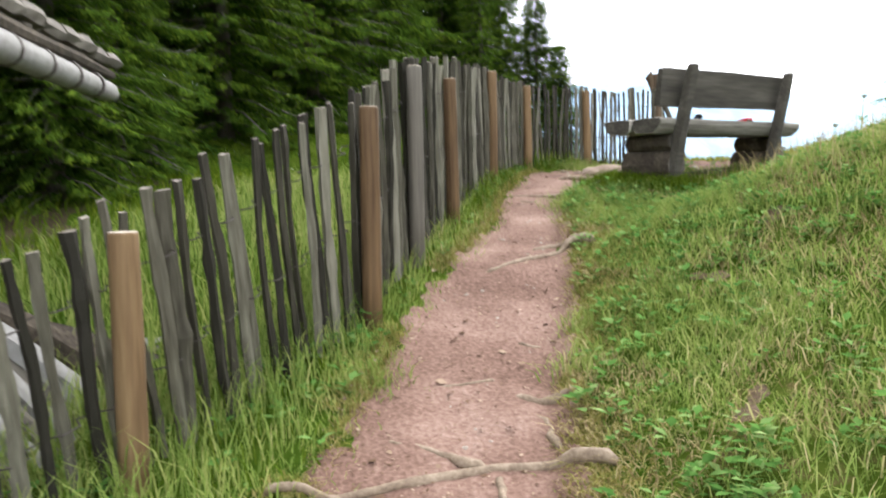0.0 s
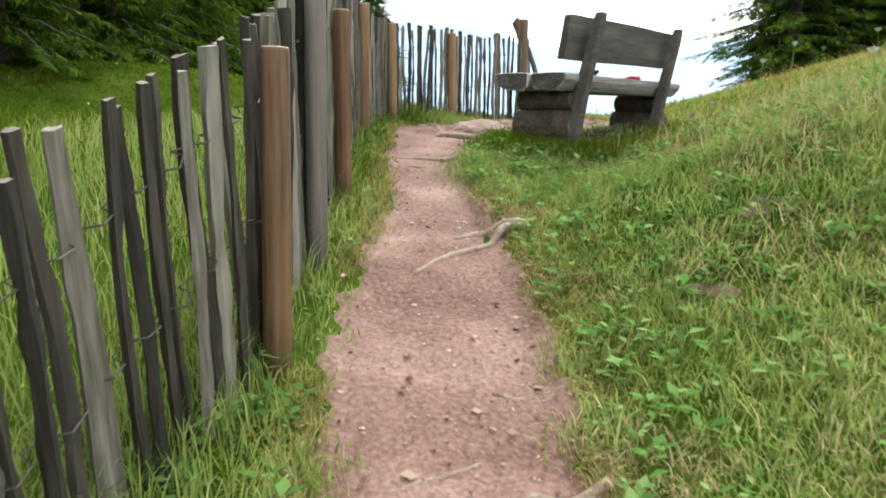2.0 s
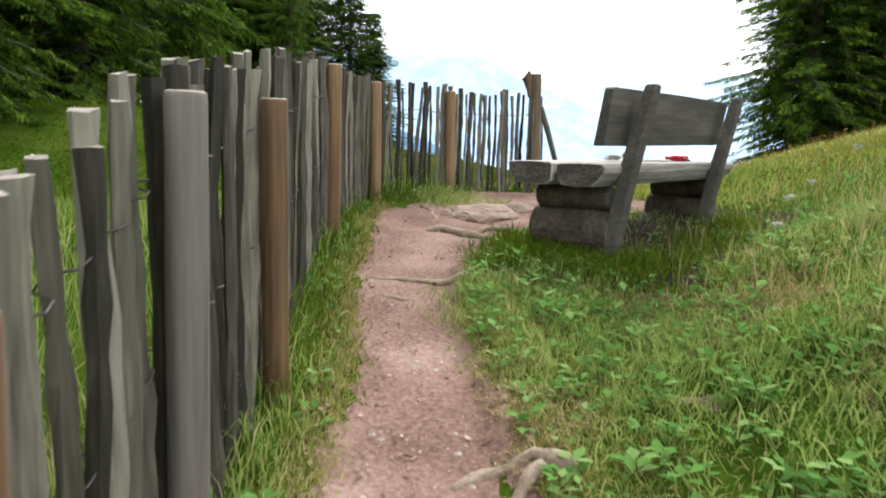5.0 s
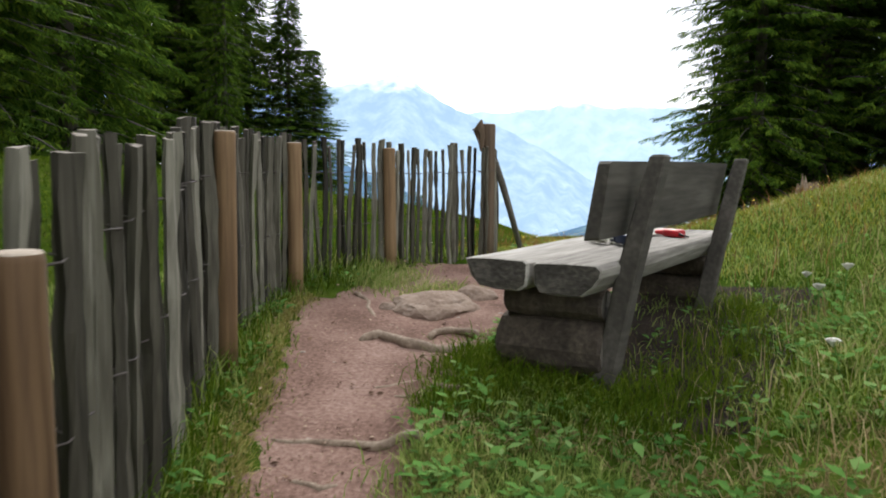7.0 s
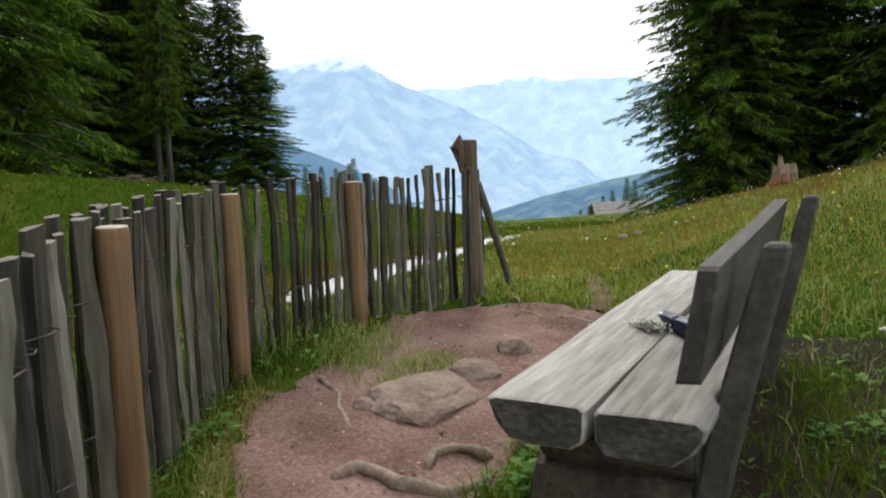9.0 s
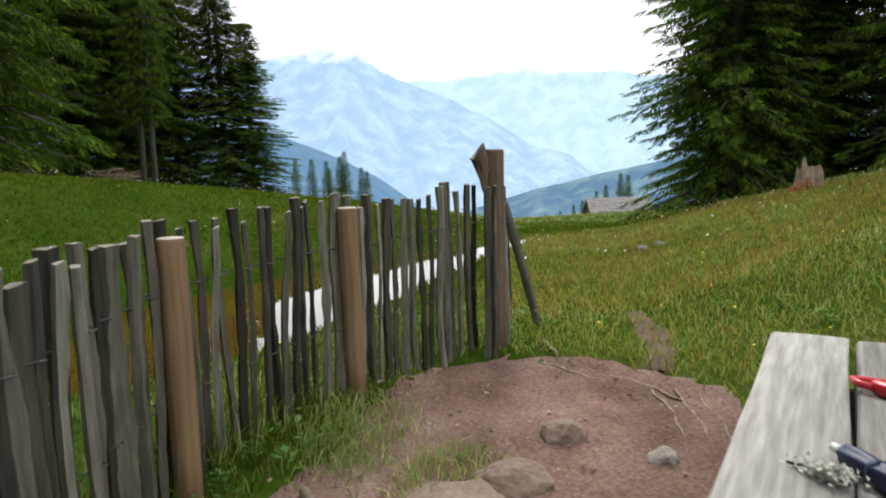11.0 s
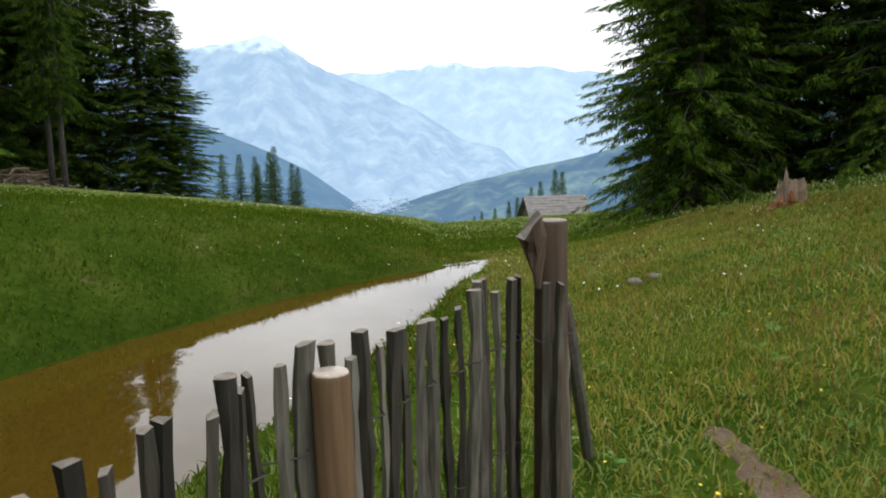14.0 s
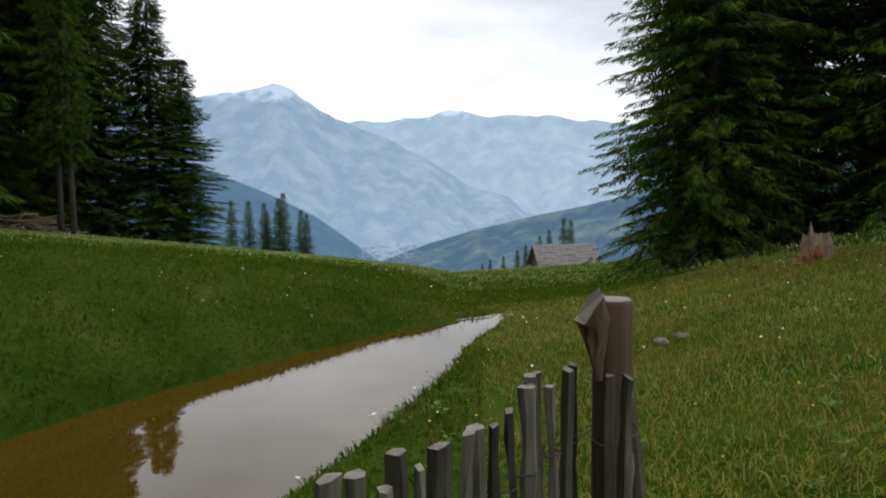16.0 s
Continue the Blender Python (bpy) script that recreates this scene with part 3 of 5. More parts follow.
def round_post_mesh(name, seed, radius, mats, sides=16):
    """A turned post one metre long with a softened sawn top."""
    r = random.Random(seed)
    prof = [(0, 1.03), (0.3, 1.0), (0.6, 1.01), (0.85, 0.99), (0.985, 0.98), (0.997, 0.93), (1.0, 0.86)]
    rings = [[(radius * k * math.cos(2 * math.pi * j / sides) * r.uniform(0.985, 1.015), radius * k * math.sin(2 * math.pi * j / sides) * r.uniform(0.985, 1.015), z)
              for j in range(sides)] for z, k in prof]
    v, f = loft(rings)
    me = mesh_from(name, v, f, mats[0], True)
    me.materials.append(mats[1])
    for p in me.polygons:
        if p.center.z > 0.992:
            p.material_index = 1
            p.use_smooth = False
    return me


M_OLDCUT = surface("grey_sawn_end", [(0.3, (0.12, 0.105, 0.085)), (0.7, (0.28, 0.25, 0.21))], scale=20, fine=90, rough=0.9, bump=0.4, vary=0.3, dist=0.004)
PALINGS = [stake_mesh("paling", 40 + k, (4, 5, 4, 6)[k % 4], 0.019 + 0.0016 * (k % 5), 0.015 + 0.0016 * (k % 4), (M_PICKET, M_OLDCUT), 0.007 + 0.0022 * (k % 4), 14) for k in range(20)]
POST_BROWN = [round_post_mesh("round_post", 70 + k, 0.05, (M_POST, M_CUT)) for k in range(3)]
POST_GREY = round_post_mesh("grey_post", 80, 0.048, (M_GREYPOST, M_CUT))
FENCE_LINE = [(a, b) for a, b, _, _ in FENCE]


def fence():
    f = thing("paling_fence", "weathered grey split-paling fence wired to brown round posts", "fence", at=(0, 0, 0))
    wires = [[], []]
    for k, (x, y, top, base) in enumerate(FENCE[:-1]):
        grey = k in (4,)
        me = POST_GREY if grey else POST_BROWN[k % 3]
        off = 0.055
        g = h1(x, y) - 0.12
        dx, dy = FENCE[k + 1][0] - x, FENCE[k + 1][1] - y
        n = math.hypot(dx, dy)
        s = {2: 0.98, 3: 1.0, 5: 0.95}.get(k, 1.0)
        m = Matrix.Translation((x, y, g)) @ Euler((rng.uniform(-0.02, 0.02), rng.uniform(-0.02, 0.02), rng.uniform(0, 6))).to_matrix().to_4x4() @ Matrix.Diagonal((s, s, top - g, 1))
        part_mesh("post", me, f, m, "grey weathered post" if grey else "brown round post with a pale sawn top")
    for k in range(len(FENCE) - 1):
        (ax, ay, at_, ab), (bx, by, bt, bb) = FENCE[k], FENCE[k + 1]
        ln = math.hypot(bx - ax, by - ay)
        ux, uy = (bx - ax) / ln, (by - ay) / ln
        wx, wy = -uy, ux
        step = (0.085, 0.085, 0.08, 0.068, 0.066, 0.066, 0.068, 0.074, 0.07)[k]
        count = int(ln / step)
        for i in range(count):
            fr = (i + 0.5 + rng.uniform(-0.05, 0.05)) / count
            bow = 0.05 * math.sin(math.pi * fr) if k in (6, 7) else 0.0
            off = 0.075 + rng.uniform(-0.015, 0.015)
            x, y = ax + (bx - ax) * fr + wx * (off + bow), ay + (by - ay) * fr + wy * (off + bow)
            line = at_ + (bt - at_) * fr + {4: 0.03 + 0.1 * fr, 5: 0.14 - 0.1 * fr, 8: 0.02}.get(k, 0.03)
            top = line + rng.uniform(-0.04, 0.04)
            g = h1(x, y) - 0.08
            s = rng.choice((0.86, 0.94, 1.0, 1.06, 1.14)) * (1.15, 1.15, 1.2, 1.38, 1.42, 1.42, 1.28, 1.15, 1.12)[k]
            m = (Matrix.Translation((x, y, g)) @ Euler((rng.gauss(0, 0.012), rng.gauss(0, 0.01) - (0.07, 0.11, 0.1, 0.03, 0, 0, 0, 0, 0)[k], math.atan2(uy, ux))).to_matrix().to_4x4() @ Matrix.Rotation(rng.uniform(-0.5, 0.5), 4, "Z")
                 @ Matrix.Diagonal((s, s, top - g, 1)))
            part_mesh("paling", PALINGS[rng.randrange(len(PALINGS))], f, m)
            for q, lift in ((0, -0.24), (1, -0.66)):
                z = line + lift * (0.95 if k > 2 else 0.9) + rng.uniform(-0.006, 0.006)
                for sgn in (-1, 1):
                    o = sgn * 0.024 * (1 if i % 2 else -1)
                    wires[q].append((x + wx * o + ux * sgn * 0.012, y + wy * o + uy * sgn * 0.012, z + sgn * 0.004))
    for q in (0, 1):
        v, fc = tube(wires[q], [0.0032] * len(wires[q]), 4)
        part_mesh("wire", mesh_from("fence_wire", v, fc, M_WIRE), f, label="thin dark rusty fence wire")
    return f


fence()


def end_post():
    """The taller post that ends the fence, with its forked stub, side boards and brace."""
    x, y = 3.13, 12.58
    g = h1(x, y) - 0.1
    t = thing("gate_post", "tall dark brown round post ending the fence", "post", at=(x, y, g))
    part_mesh("shaft", round_post_mesh("gate_shaft", 91, 0.064, (M_POST_DARK, M_OLDCUT), 18), t, Matrix.Diagonal((1, 1, 2.71 - g, 1)))
    ux, uy = 0.857, 0.515
    for k, (o, w, top, s) in enumerate([(-0.105, -0.05, 2.49, 1.15), (-0.065, -0.085, 2.5, 1.35), (0.085, -0.045, 2.475, 1.2), (0.115, -0.01, 2.48, 1.05)]):
        m = Matrix.Translation((ux * o, uy * o + w, 0)) @ Euler((0, 0.02 * (-1) ** k, 0.5 + k)).to_matrix().to_4x4() @ Matrix.Diagonal((s, s, top - g, 1))
        part_mesh("side_board", PALINGS[(3 * k + 1) % len(PALINGS)], t, m, "grey split board strapped to the post")
    # forked stub: narrow below, flaring to a slanting sawn face
    rings = []
    for f, r, dx in [(0, 0.022, 0), (0.3, 0.035, -0.005), (0.55, 0.055, -0.02), (0.8, 0.075, -0.05), (1.0, 0.078, -0.075)]:
        ring = []
        for j in range(12):
            a = 2 * math.pi * j / 12
            rr = r * (1 + 0.16 * math.sin(2 * a + 5 * f) + 0.1 * math.sin(5 * a + 9 * f))
            px, py = rr * math.cos(a) * 1.05, rr * math.sin(a) * 0.75
            ring.append((px + dx, py, 0.34 * f + (px * 0.9 - py * 0.5 if f == 1.0 else 0) + (0.016 * math.sin(3 * a + 7 * f) if f > 0.25 else 0)))
        rings.append(ring)
    v, fc = loft(rings)
    me = mesh_from("forked_stub", v, fc, M_POST_DARK)
    me.materials.append(M_OLDCUT)
    me.polygons[len(me.polygons) - 1].material_index = 1
    part_mesh("forked_stub", me, t, Matrix.Translation((-0.075, -0.03, 2.71 - g - 0.25)) @ Euler((0, 0, 0.35)).to_matrix().to_4x4() @ Matrix.Scale(0.7, 4), "flared branch stub with a sawn face")
    p0, p1 = Vector((0.075, 0.025, 2.38 - g)), Vector((0.56, 0.515, 0.02))
    d = p1 - p0
    pts = [p0 + d * f + Vector((0, 0, 0.03 * math.sin(3 * f))) for f in (0, 0.25, 0.5, 0.75, 1)]
    v, fc = tube(pts, [0.03, 0.032, 0.031, 0.029, 0.028], 8, 0.08, rng)
    part_mesh("brace", mesh_from("brace", v, fc, M_GREYPOST), t, None, "grey slanting brace pole")
    ring = [(0.085 * math.cos(a) * 1.5 * ux, 0.1 * math.sin(a) + 0.085 * math.cos(a) * uy, 2.28 - g + 0.01 * math.sin(3 * a)) for a in [k * 6.283 / 16 for k in range(17)]]
    v, fc = tube(ring, [0.003] * 17, 4)
    part_mesh("wire", mesh_from("strap_wire", v, fc, M_WIRE), t)


M_POST_DARK = surface("dark_round_post", [(0.3, (0.044, 0.029, 0.018)), (0.5, (0.096, 0.066, 0.042)), (0.7, (0.16, 0.118, 0.077))], scale=7, fine=45, stretch=(1, 1, 0.08), rough=0.75, bump=0.6, dist=0.008)
end_post()


# ---- bench ----
def plank(length, section, material, name, seed, wobble=0.006, steps=10, ends=None):
    """A sawn plank along x, its outline given in y and z, edges worn and uneven."""
    r = random.Random(seed)
    k = len(section)
    ph = [r.uniform(0, 6) for _ in range(k)]
    rings = []
    xs = [0, 0.012] + [length * i / steps for i in range(1, steps)] + [length - 0.012, length]
    for i, x in enumerate(xs):
        shrink = 0.93 if i in (0, len(xs) - 1) else 1.0
        cy, cz = sum(p[0] for p in section) / k, sum(p[1] for p in section) / k
        rings.append([(x + (r.uniform(-0.006, 0.006) if i in (0, len(xs) - 1) else 0),
                       cy + (p[0] - cy) * shrink + wobble * math.sin(2.3 * x + ph[j]), cz + (p[1] - cz) * shrink + wobble * 0.5 * math.sin(3.1 * x + ph[j] * 2)) for j, p in enumerate(section)])
    v, f = loft(rings)
    bm = bmesh.new()
    vs = [bm.verts.new(p) for p in v]
    for q in f:
        bm.faces.new([vs[a] for a in q])
    bmesh.ops.recalc_face_normals(bm, faces=bm.faces)
    return bm


def bench():
    gz = 1.34
    t = thing("bench", "heavy weathered wooden bench with split-log seat and dark backrest", "bench", at=(1.915, 9.27, gz), rz=42.5)
    t.matrix_basis = pose(1.915, 9.27, gz, 0, -0.15, 42.5)
    top = 1.856 - gz
    front = [(0.0, top - 0.012), (-0.012, top), (-0.15, top + 0.003), (-0.306, top), (-0.316, top - 0.012), (-0.318, top - 0.07), (-0.3, top - 0.115), (-0.26, top - 0.138), (-0.16, top - 0.142), (-0.07, top - 0.128), (-0.02, top - 0.085)]
    rear = [(-0.334, top - 0.014), (-0.344, top - 0.003), (-0.49, top - 0.002), (-0.636, top - 0.004), (-0.648, top - 0.018), (-0.642, top - 0.055), (-0.612, top - 0.1), (-0.57, top - 0.138), (-0.46, top - 0.146), (-0.365, top - 0.138), (-0.338, top - 0.1)]
    for sec, ln, sd in ((front, 2.6, 1), (rear, 2.56, 2)):
        bm = plank(ln, sec, M_SEAT, "seat_plank", sd, 0.006, 26)
        for q in bm.faces:
            if len(q.verts) > 4:
                q.material_index = 1
        ob = part("seat_plank", bm, M_SEAT, t, "bleached grey half-log seat plank with dark end grain")
        ob.data.materials.append(M_SEATEND)

    def at_back(z, o):
        return -(0.6 + 0.16 * (z - 0.6)) + o
    lo, hi = 1.955 - gz, 2.285 - gz
    sec = [(at_back(lo, 0.03), lo), (at_back(hi, 0.03), hi), (at_back(hi, -0.03), hi + 0.004), (at_back(lo, -0.03), lo + 0.004)]
    back = plank(2.16, sec, M_BACK, "backrest", 3, 0.005)
    for q in back.verts:
        q.co.z += 0.014 * q.co.x
    part("backrest", back, M_BACK, t, "dark weathered backrest plank")
    for x in (0.285, 2.01):
        b = bmesh.new()
        rings = []
        for z, w, d in [(-0.1, 0.05, 0.05), (0.45, 0.05, 0.048), (0.6, 0.05, 0.045), (0.9, 0.049, 0.04), (0.965, 0.046, 0.036), (0.975, 0.036, 0.026)]:
            c = -0.535 - 0.225 * max(z, 0) / 0.97 - 0.035
            rings.append([(x + sx * w + 0.003 * math.sin(9 * z + sx), c + sy * d, z + 0.014 * x * (z > 0.7)) for sx, sy in ((-1, -0.8), (-0.8, -1), (0.8, -1), (1, -0.8), (1, 0.8), (0.8, 1), (-0.8, 1), (-1, 0.8))])
        v, f = loft(rings)
        vs = [b.verts.new(p) for p in v]
        for q in f:
            b.faces.new([vs[a] for a in q])
        part("back_post", b, M_BACK, t, "dark squared back post")
    for x in (0.34, 2.3):
        for nm, r, z, y0, y1, ox in (("support_log", 0.15, 0.09, -0.05, -0.58, 0.0), ("bearer_log", 0.08, 0.3, -0.08, -0.57, -0.04)):
            pts = [(x + ox, y0 + (y1 - y0) * f, z) for f in (0, 0.03, 0.3, 0.6, 0.97, 1)]
            v, f = tube(pts, [r * 0.9, r, r * 1.03, r, r * 0.97, r * 0.88], 14, 0.05, rng)
            me = mesh_from(nm, v, f, M_LOG)
            me.materials.append(M_LOGEND)
            for q in (len(me.polygons) - 1, len(me.polygons) - 2):
                me.polygons[q].material_index = 1
            part_mesh(nm, me, t, label="rough old log under the seat")
    return t


M_SEATEND = surface("rough_end_grain", [(0.3, (0.0225, 0.0203, 0.0165)), (0.5, (0.0562, 0.051, 0.0428)), (0.7, (0.128, 0.116, 0.0975))], scale=11, fine=60, stretch=(1, 0.6, 1), rough=0.95, bump=1.0, dist=0.012)
M_LOGEND = surface("grey_log_end", [(0.3, (0.06, 0.054, 0.045)), (0.7, (0.156, 0.141, 0.12))], scale=18, fine=70, rough=0.9, bump=0.6, dist=0.006)
bench()


# ---- roots and stones on the path ----
def root(pts, r0, r1, label="worn pale root crossing the trodden path", lift=0.006, sides=8, seed=1, mat=None):
    r = random.Random(seed)
    fine_pts = []
    for (ax, ay), (bx, by) in zip(pts, pts[1:]):
        n = max(2, int(math.hypot(bx - ax, by - ay) / 0.035))
        fine_pts += [(ax + (bx - ax) * i / n, ay + (by - ay) * i / n) for i in range(n)]
    fine_pts.append(pts[-1])
    n = len(fine_pts)
    p3, rad = [], []
    for i, (x, y) in enumerate(fine_pts):
        f = i / (n - 1)
        wob = 0.012 * math.sin(9 * f + seed) + 0.006 * math.sin(23 * f + 2 * seed)
        sink = -0.02 if i in (0, n - 1) else 0
        rr = (r0 + (r1 - r0) * f) * (1 + 0.14 * math.sin(14 * f + seed) + r.uniform(-0.05, 0.05)) * (0.55 if i in (0, n - 1) else 1)
        p3.append((x + wob, y + wob * 0.6, h1(x, y) + 0.012 + lift + sink + 0.25 * rr * math.sin(6 * f + seed)))
        rad.append(rr)
    v, f = tube(p3, rad, sides, 0.07, r)
    ob = new("tree_root", mesh_from("tree_root", v, f, mat or M_ROOT, True))
    return tagged(ob, label, "root", "roots across the path")


root([(0.78, 6.41), (0.92, 6.55), (1.06, 6.68), (1.25, 6.78), (1.42, 6.92)], 0.014, 0.024, lift=0.014, seed=2)
root([(1.08, 6.9), (1.22, 6.98), (1.38, 6.97), (1.52, 6.9)], 0.02, 0.034, "thick knotted root at the path's edge", seed=3)
root([(1.0, 8.96), (1.19, 8.88), (1.36, 8.82), (1.62, 8.74)], 0.013, 0.024, seed=4)
root([(1.05, 8.62), (1.18, 8.55), (1.28, 8.56)], 0.012, 0.014, "short root stub in the trodden earth", seed=5)
root([(1.55, 10.08), (1.66, 10.12), (1.8, 9.95), (1.95, 9.82), (2.12, 9.8)], 0.026, 0.042, "thick arched pale root beside the bench", lift=0.02, seed=6)
root([(1.68, 11.22), (1.745, 10.95), (1.72, 10.6), (1.74, 10.4), (1.85, 10.2)], 0.02, 0.012, "curved bare root on the trodden earth", seed=7)
root([(1.93, 10.02), (2.02, 10.14), (2.1, 10.16), (2.24, 10.02)], 0.02, 0.028, "short arched root beside the bench", lift=0.025, seed=8)
root([(1.48, 9.38), (1.64, 9.42), (1.79, 9.45), (1.93, 9.32)], 0.011, 0.013, seed=9)
root([(1.57, 9.3), (1.72, 9.24), (1.92, 9.16)], 0.011, 0.014, seed=10)
root([(1.05, 9.2), (1.13, 9.15), (1.23, 9.1)], 0.009, 0.012, seed=11)
root([(0.56, 5.07), (0.7, 5.1), (0.84, 5.16)], 0.009, 0.013, "short twig lying on the trodden earth", seed=12)
root([(0.92, 5.54), (1.0, 5.49), (1.14, 5.47)], 0.013, 0.008, "short twig lying on the trodden earth", seed=13)
root([(0.05, 4.22), (0.3, 4.27), (0.55, 4.38), (0.82, 4.46), (1.08, 4.46), (1.25, 4.4)], 0.015, 0.026, "long pale root crossing the path", lift=0.015, seed=14)
root([(0.4, 4.64), (0.55, 4.6), (0.69, 4.5), (0.82, 4.46)], 0.013, 0.024, "forked pale root on the path", lift=0.012, seed=15)
root([(0.86, 4.44), (0.84, 4.3), (0.88, 4.15)], 0.018, 0.014, "forked pale root on the path", lift=0.01, seed=16)
root([(1.0, 4.86), (1.04, 4.72), (1.08, 4.55)], 0.014, 0.018, seed=17)
root([(0.9, 5.0), (1.0, 4.93), (1.18, 4.96)], 0.02, 0.026, seed=18)


def boulder(name, x, y, sx, sy, sz, label, seed, sink=0.4, mat=None, cat="rock", group=""):
    bm = bmesh.new()
    bmesh.ops.create_icosphere(bm, subdivisions=4 if sx > 0.12 else 3 if sx > 0.05 else 1, radius=1)
    for v in bm.verts:
        d = v.co.normalized()
        k = 1 + 0.3 * noise.noise(d * 1.1 + Vector((seed, 0, 0))) + 0.1 * noise.noise(d * 2.6 + Vector((0, seed, 0))) + 0.05 * noise.noise(d * 8 + Vector((0, 0, seed)))
        v.co = Vector((d.x * k * sx, d.y * k * sy, d.z * k * sz))
    ob = new(name, bpy.data.meshes.new(name))
    bm.to_mesh(ob.data)
    bm.free()
    ob.data.materials.append(mat or M_STONE)
    for p in ob.data.polygons:
        p.use_smooth = False
    ob.matrix_basis = pose(x, y, h1(x, y) + sz * (1 - 2 * sink) + 0.012, 0, 0, seed * 57)
    return tagged(ob, label, cat, group)


M_EARTHROCK = surface("earthy_rock", [(0.3, (0.13, 0.0878, 0.065)), (0.5, (0.215, 0.156, 0.12)), (0.7, (0.293, 0.234, 0.189))], scale=6, fine=40, rough=0.95, bump=0.9, dist=0.015)
boulder("rock", 2.5, 11.0, 0.16, 0.13, 0.1, "earth-stained rock breaking through the trodden soil", 3, 0.55, M_EARTHROCK)
boulder("rock", 2.16, 10.8, 0.34, 0.3, 0.13, "earth-stained rock breaking through the trodden soil", 4, 0.6, M_EARTHROCK)
boulder("rock", 2.9, 11.3, 0.1, 0.11, 0.08, "small earthy rock in the trodden soil", 5, 0.5, M_EARTHROCK)
boulder("rock", 1.85, 10.75, 0.07, 0.06, 0.045, "small earthy rock in the trodden soil", 6, 0.45, M_EARTHROCK)
boulder("rock", 3.2, 10.95, 0.08, 0.07, 0.05, "small grey rock beside the bench", 7, 0.45)
for k in range(260):
    y = rng.uniform(3.9, 12.3)
    a, b = np.interp(y, EDGE_Y, EDGE_L), np.interp(y, EDGE_Y, EDGE_R)
    x = rng.uniform(a + 0.05, b - 0.05)
    if 1.9 < x and y < 10.4:
        continue
    s = rng.choice((0.006, 0.008, 0.011, 0.014, 0.02))
    boulder("pebble", x, y, s, s * rng.uniform(0.6, 1), s * 0.6, "pale pebble on the trodden earth", k * 0.7, 0.4, None, "pebble", "pebbles on the path")
for k in range(60):
    y = rng.uniform(4.2, 12.2)
    a, b = np.interp(y, EDGE_Y, EDGE_L), np.interp(y, EDGE_Y, EDGE_R)
    x, az, ln = rng.uniform(a, b), rng.uniform(0, 6.3), rng.uniform(0.03, 0.1)
    root([(x, y), (x + ln * math.cos(az), y + ln * math.sin(az))], 0.003, 0.002, "thin dry twig on the path", 0.0, 4, k)["category"] = "twig"
for (ax, ay), (bx, by) in [((3.2, 12.3), (3.42, 11.75)), ((3.4, 12.5), (3.3, 12.0)), ((3.5, 11.9), (3.72, 11.3)), ((3.72, 11.6), (3.5, 11.02)), ((3.62, 11.65), (3.4, 11.05)), ((3.8, 11.5), (3.55, 10.9))]:
    root([(ax, ay), ((ax + bx) / 2 + 0.02, (ay + by) / 2), (bx, by)], 0.011, 0.007, "dry pale stick lying beside the bench", 0.01, 6, int(ax * 100))["category"] = "stick"

# ---- things lying on the seat ----
M_NAVY = plain("navy_nylon", (0.012, 0.022, 0.06), 0.5, 0.3, 0.35, 25)
M_RED = plain("red_plastic", (0.55, 0.02, 0.03), 0.35, 0.5, 0.08)
M_BLACK = plain("black_rubber", (0.015, 0.015, 0.016), 0.6)
M_WHITE = plain("white_plastic", (0.7, 0.7, 0.68), 0.4)
M_LICHEN = plain("grey_lichen", (0.5, 0.5, 0.43), 0.95, 0.1, 0.4, 60)
SEAT_Z = 1.862


def umbrella():
    t = thing("folded_umbrella", "folded navy umbrella with a white tip on the bench seat", "umbrella", at=(2.94, 9.82, SEAT_Z + 0.034), rz=-100)
    rings = []
    for x, r in [(0, 0.012), (0.02, 0.026), (0.07, 0.03), (0.13, 0.027), (0.17, 0.03), (0.24, 0.034), (0.3, 0.03), (0.34, 0.018)]:
        rings.append([(x, r * (1 + 0.16 * math.sin(5 * a + 9 * x)) * math.cos(a), r * (1 + 0.16 * math.sin(5 * a + 9 * x)) * math.sin(a)) for a in [6.283 * j / 20 for j in range(20)]])
    v, f = loft(rings)
    canopy = part_mesh("canopy", mesh_from("canopy", v, f, M_NAVY, True), t, label="rolled navy nylon canopy")
    v, f = tube([(-0.035, 0, 0), (-0.03, 0, 0), (-0.005, 0, 0), (0.002, 0, 0)], [0.008, 0.013, 0.014, 0.012], 10)
    part_mesh("tip", mesh_from("tip", v, f, M_WHITE, True), t, label="white plastic tip")
    v, f = tube([(0.125, 0, 0), (0.135, 0, 0), (0.145, 0, 0)], [0.031, 0.032, 0.031], 14)
    part_mesh("strap", mesh_from("strap", v, f, M_NAVY, True), canopy)
    v, f = tube([(0.33, 0, 0), (0.345, 0, 0), (0.4, 0, 0), (0.41, 0, 0)], [0.014, 0.016, 0.017, 0.012], 12)
    part_mesh("handle", mesh_from("handle", v, f, M_BLACK, True), t, label="black handle")


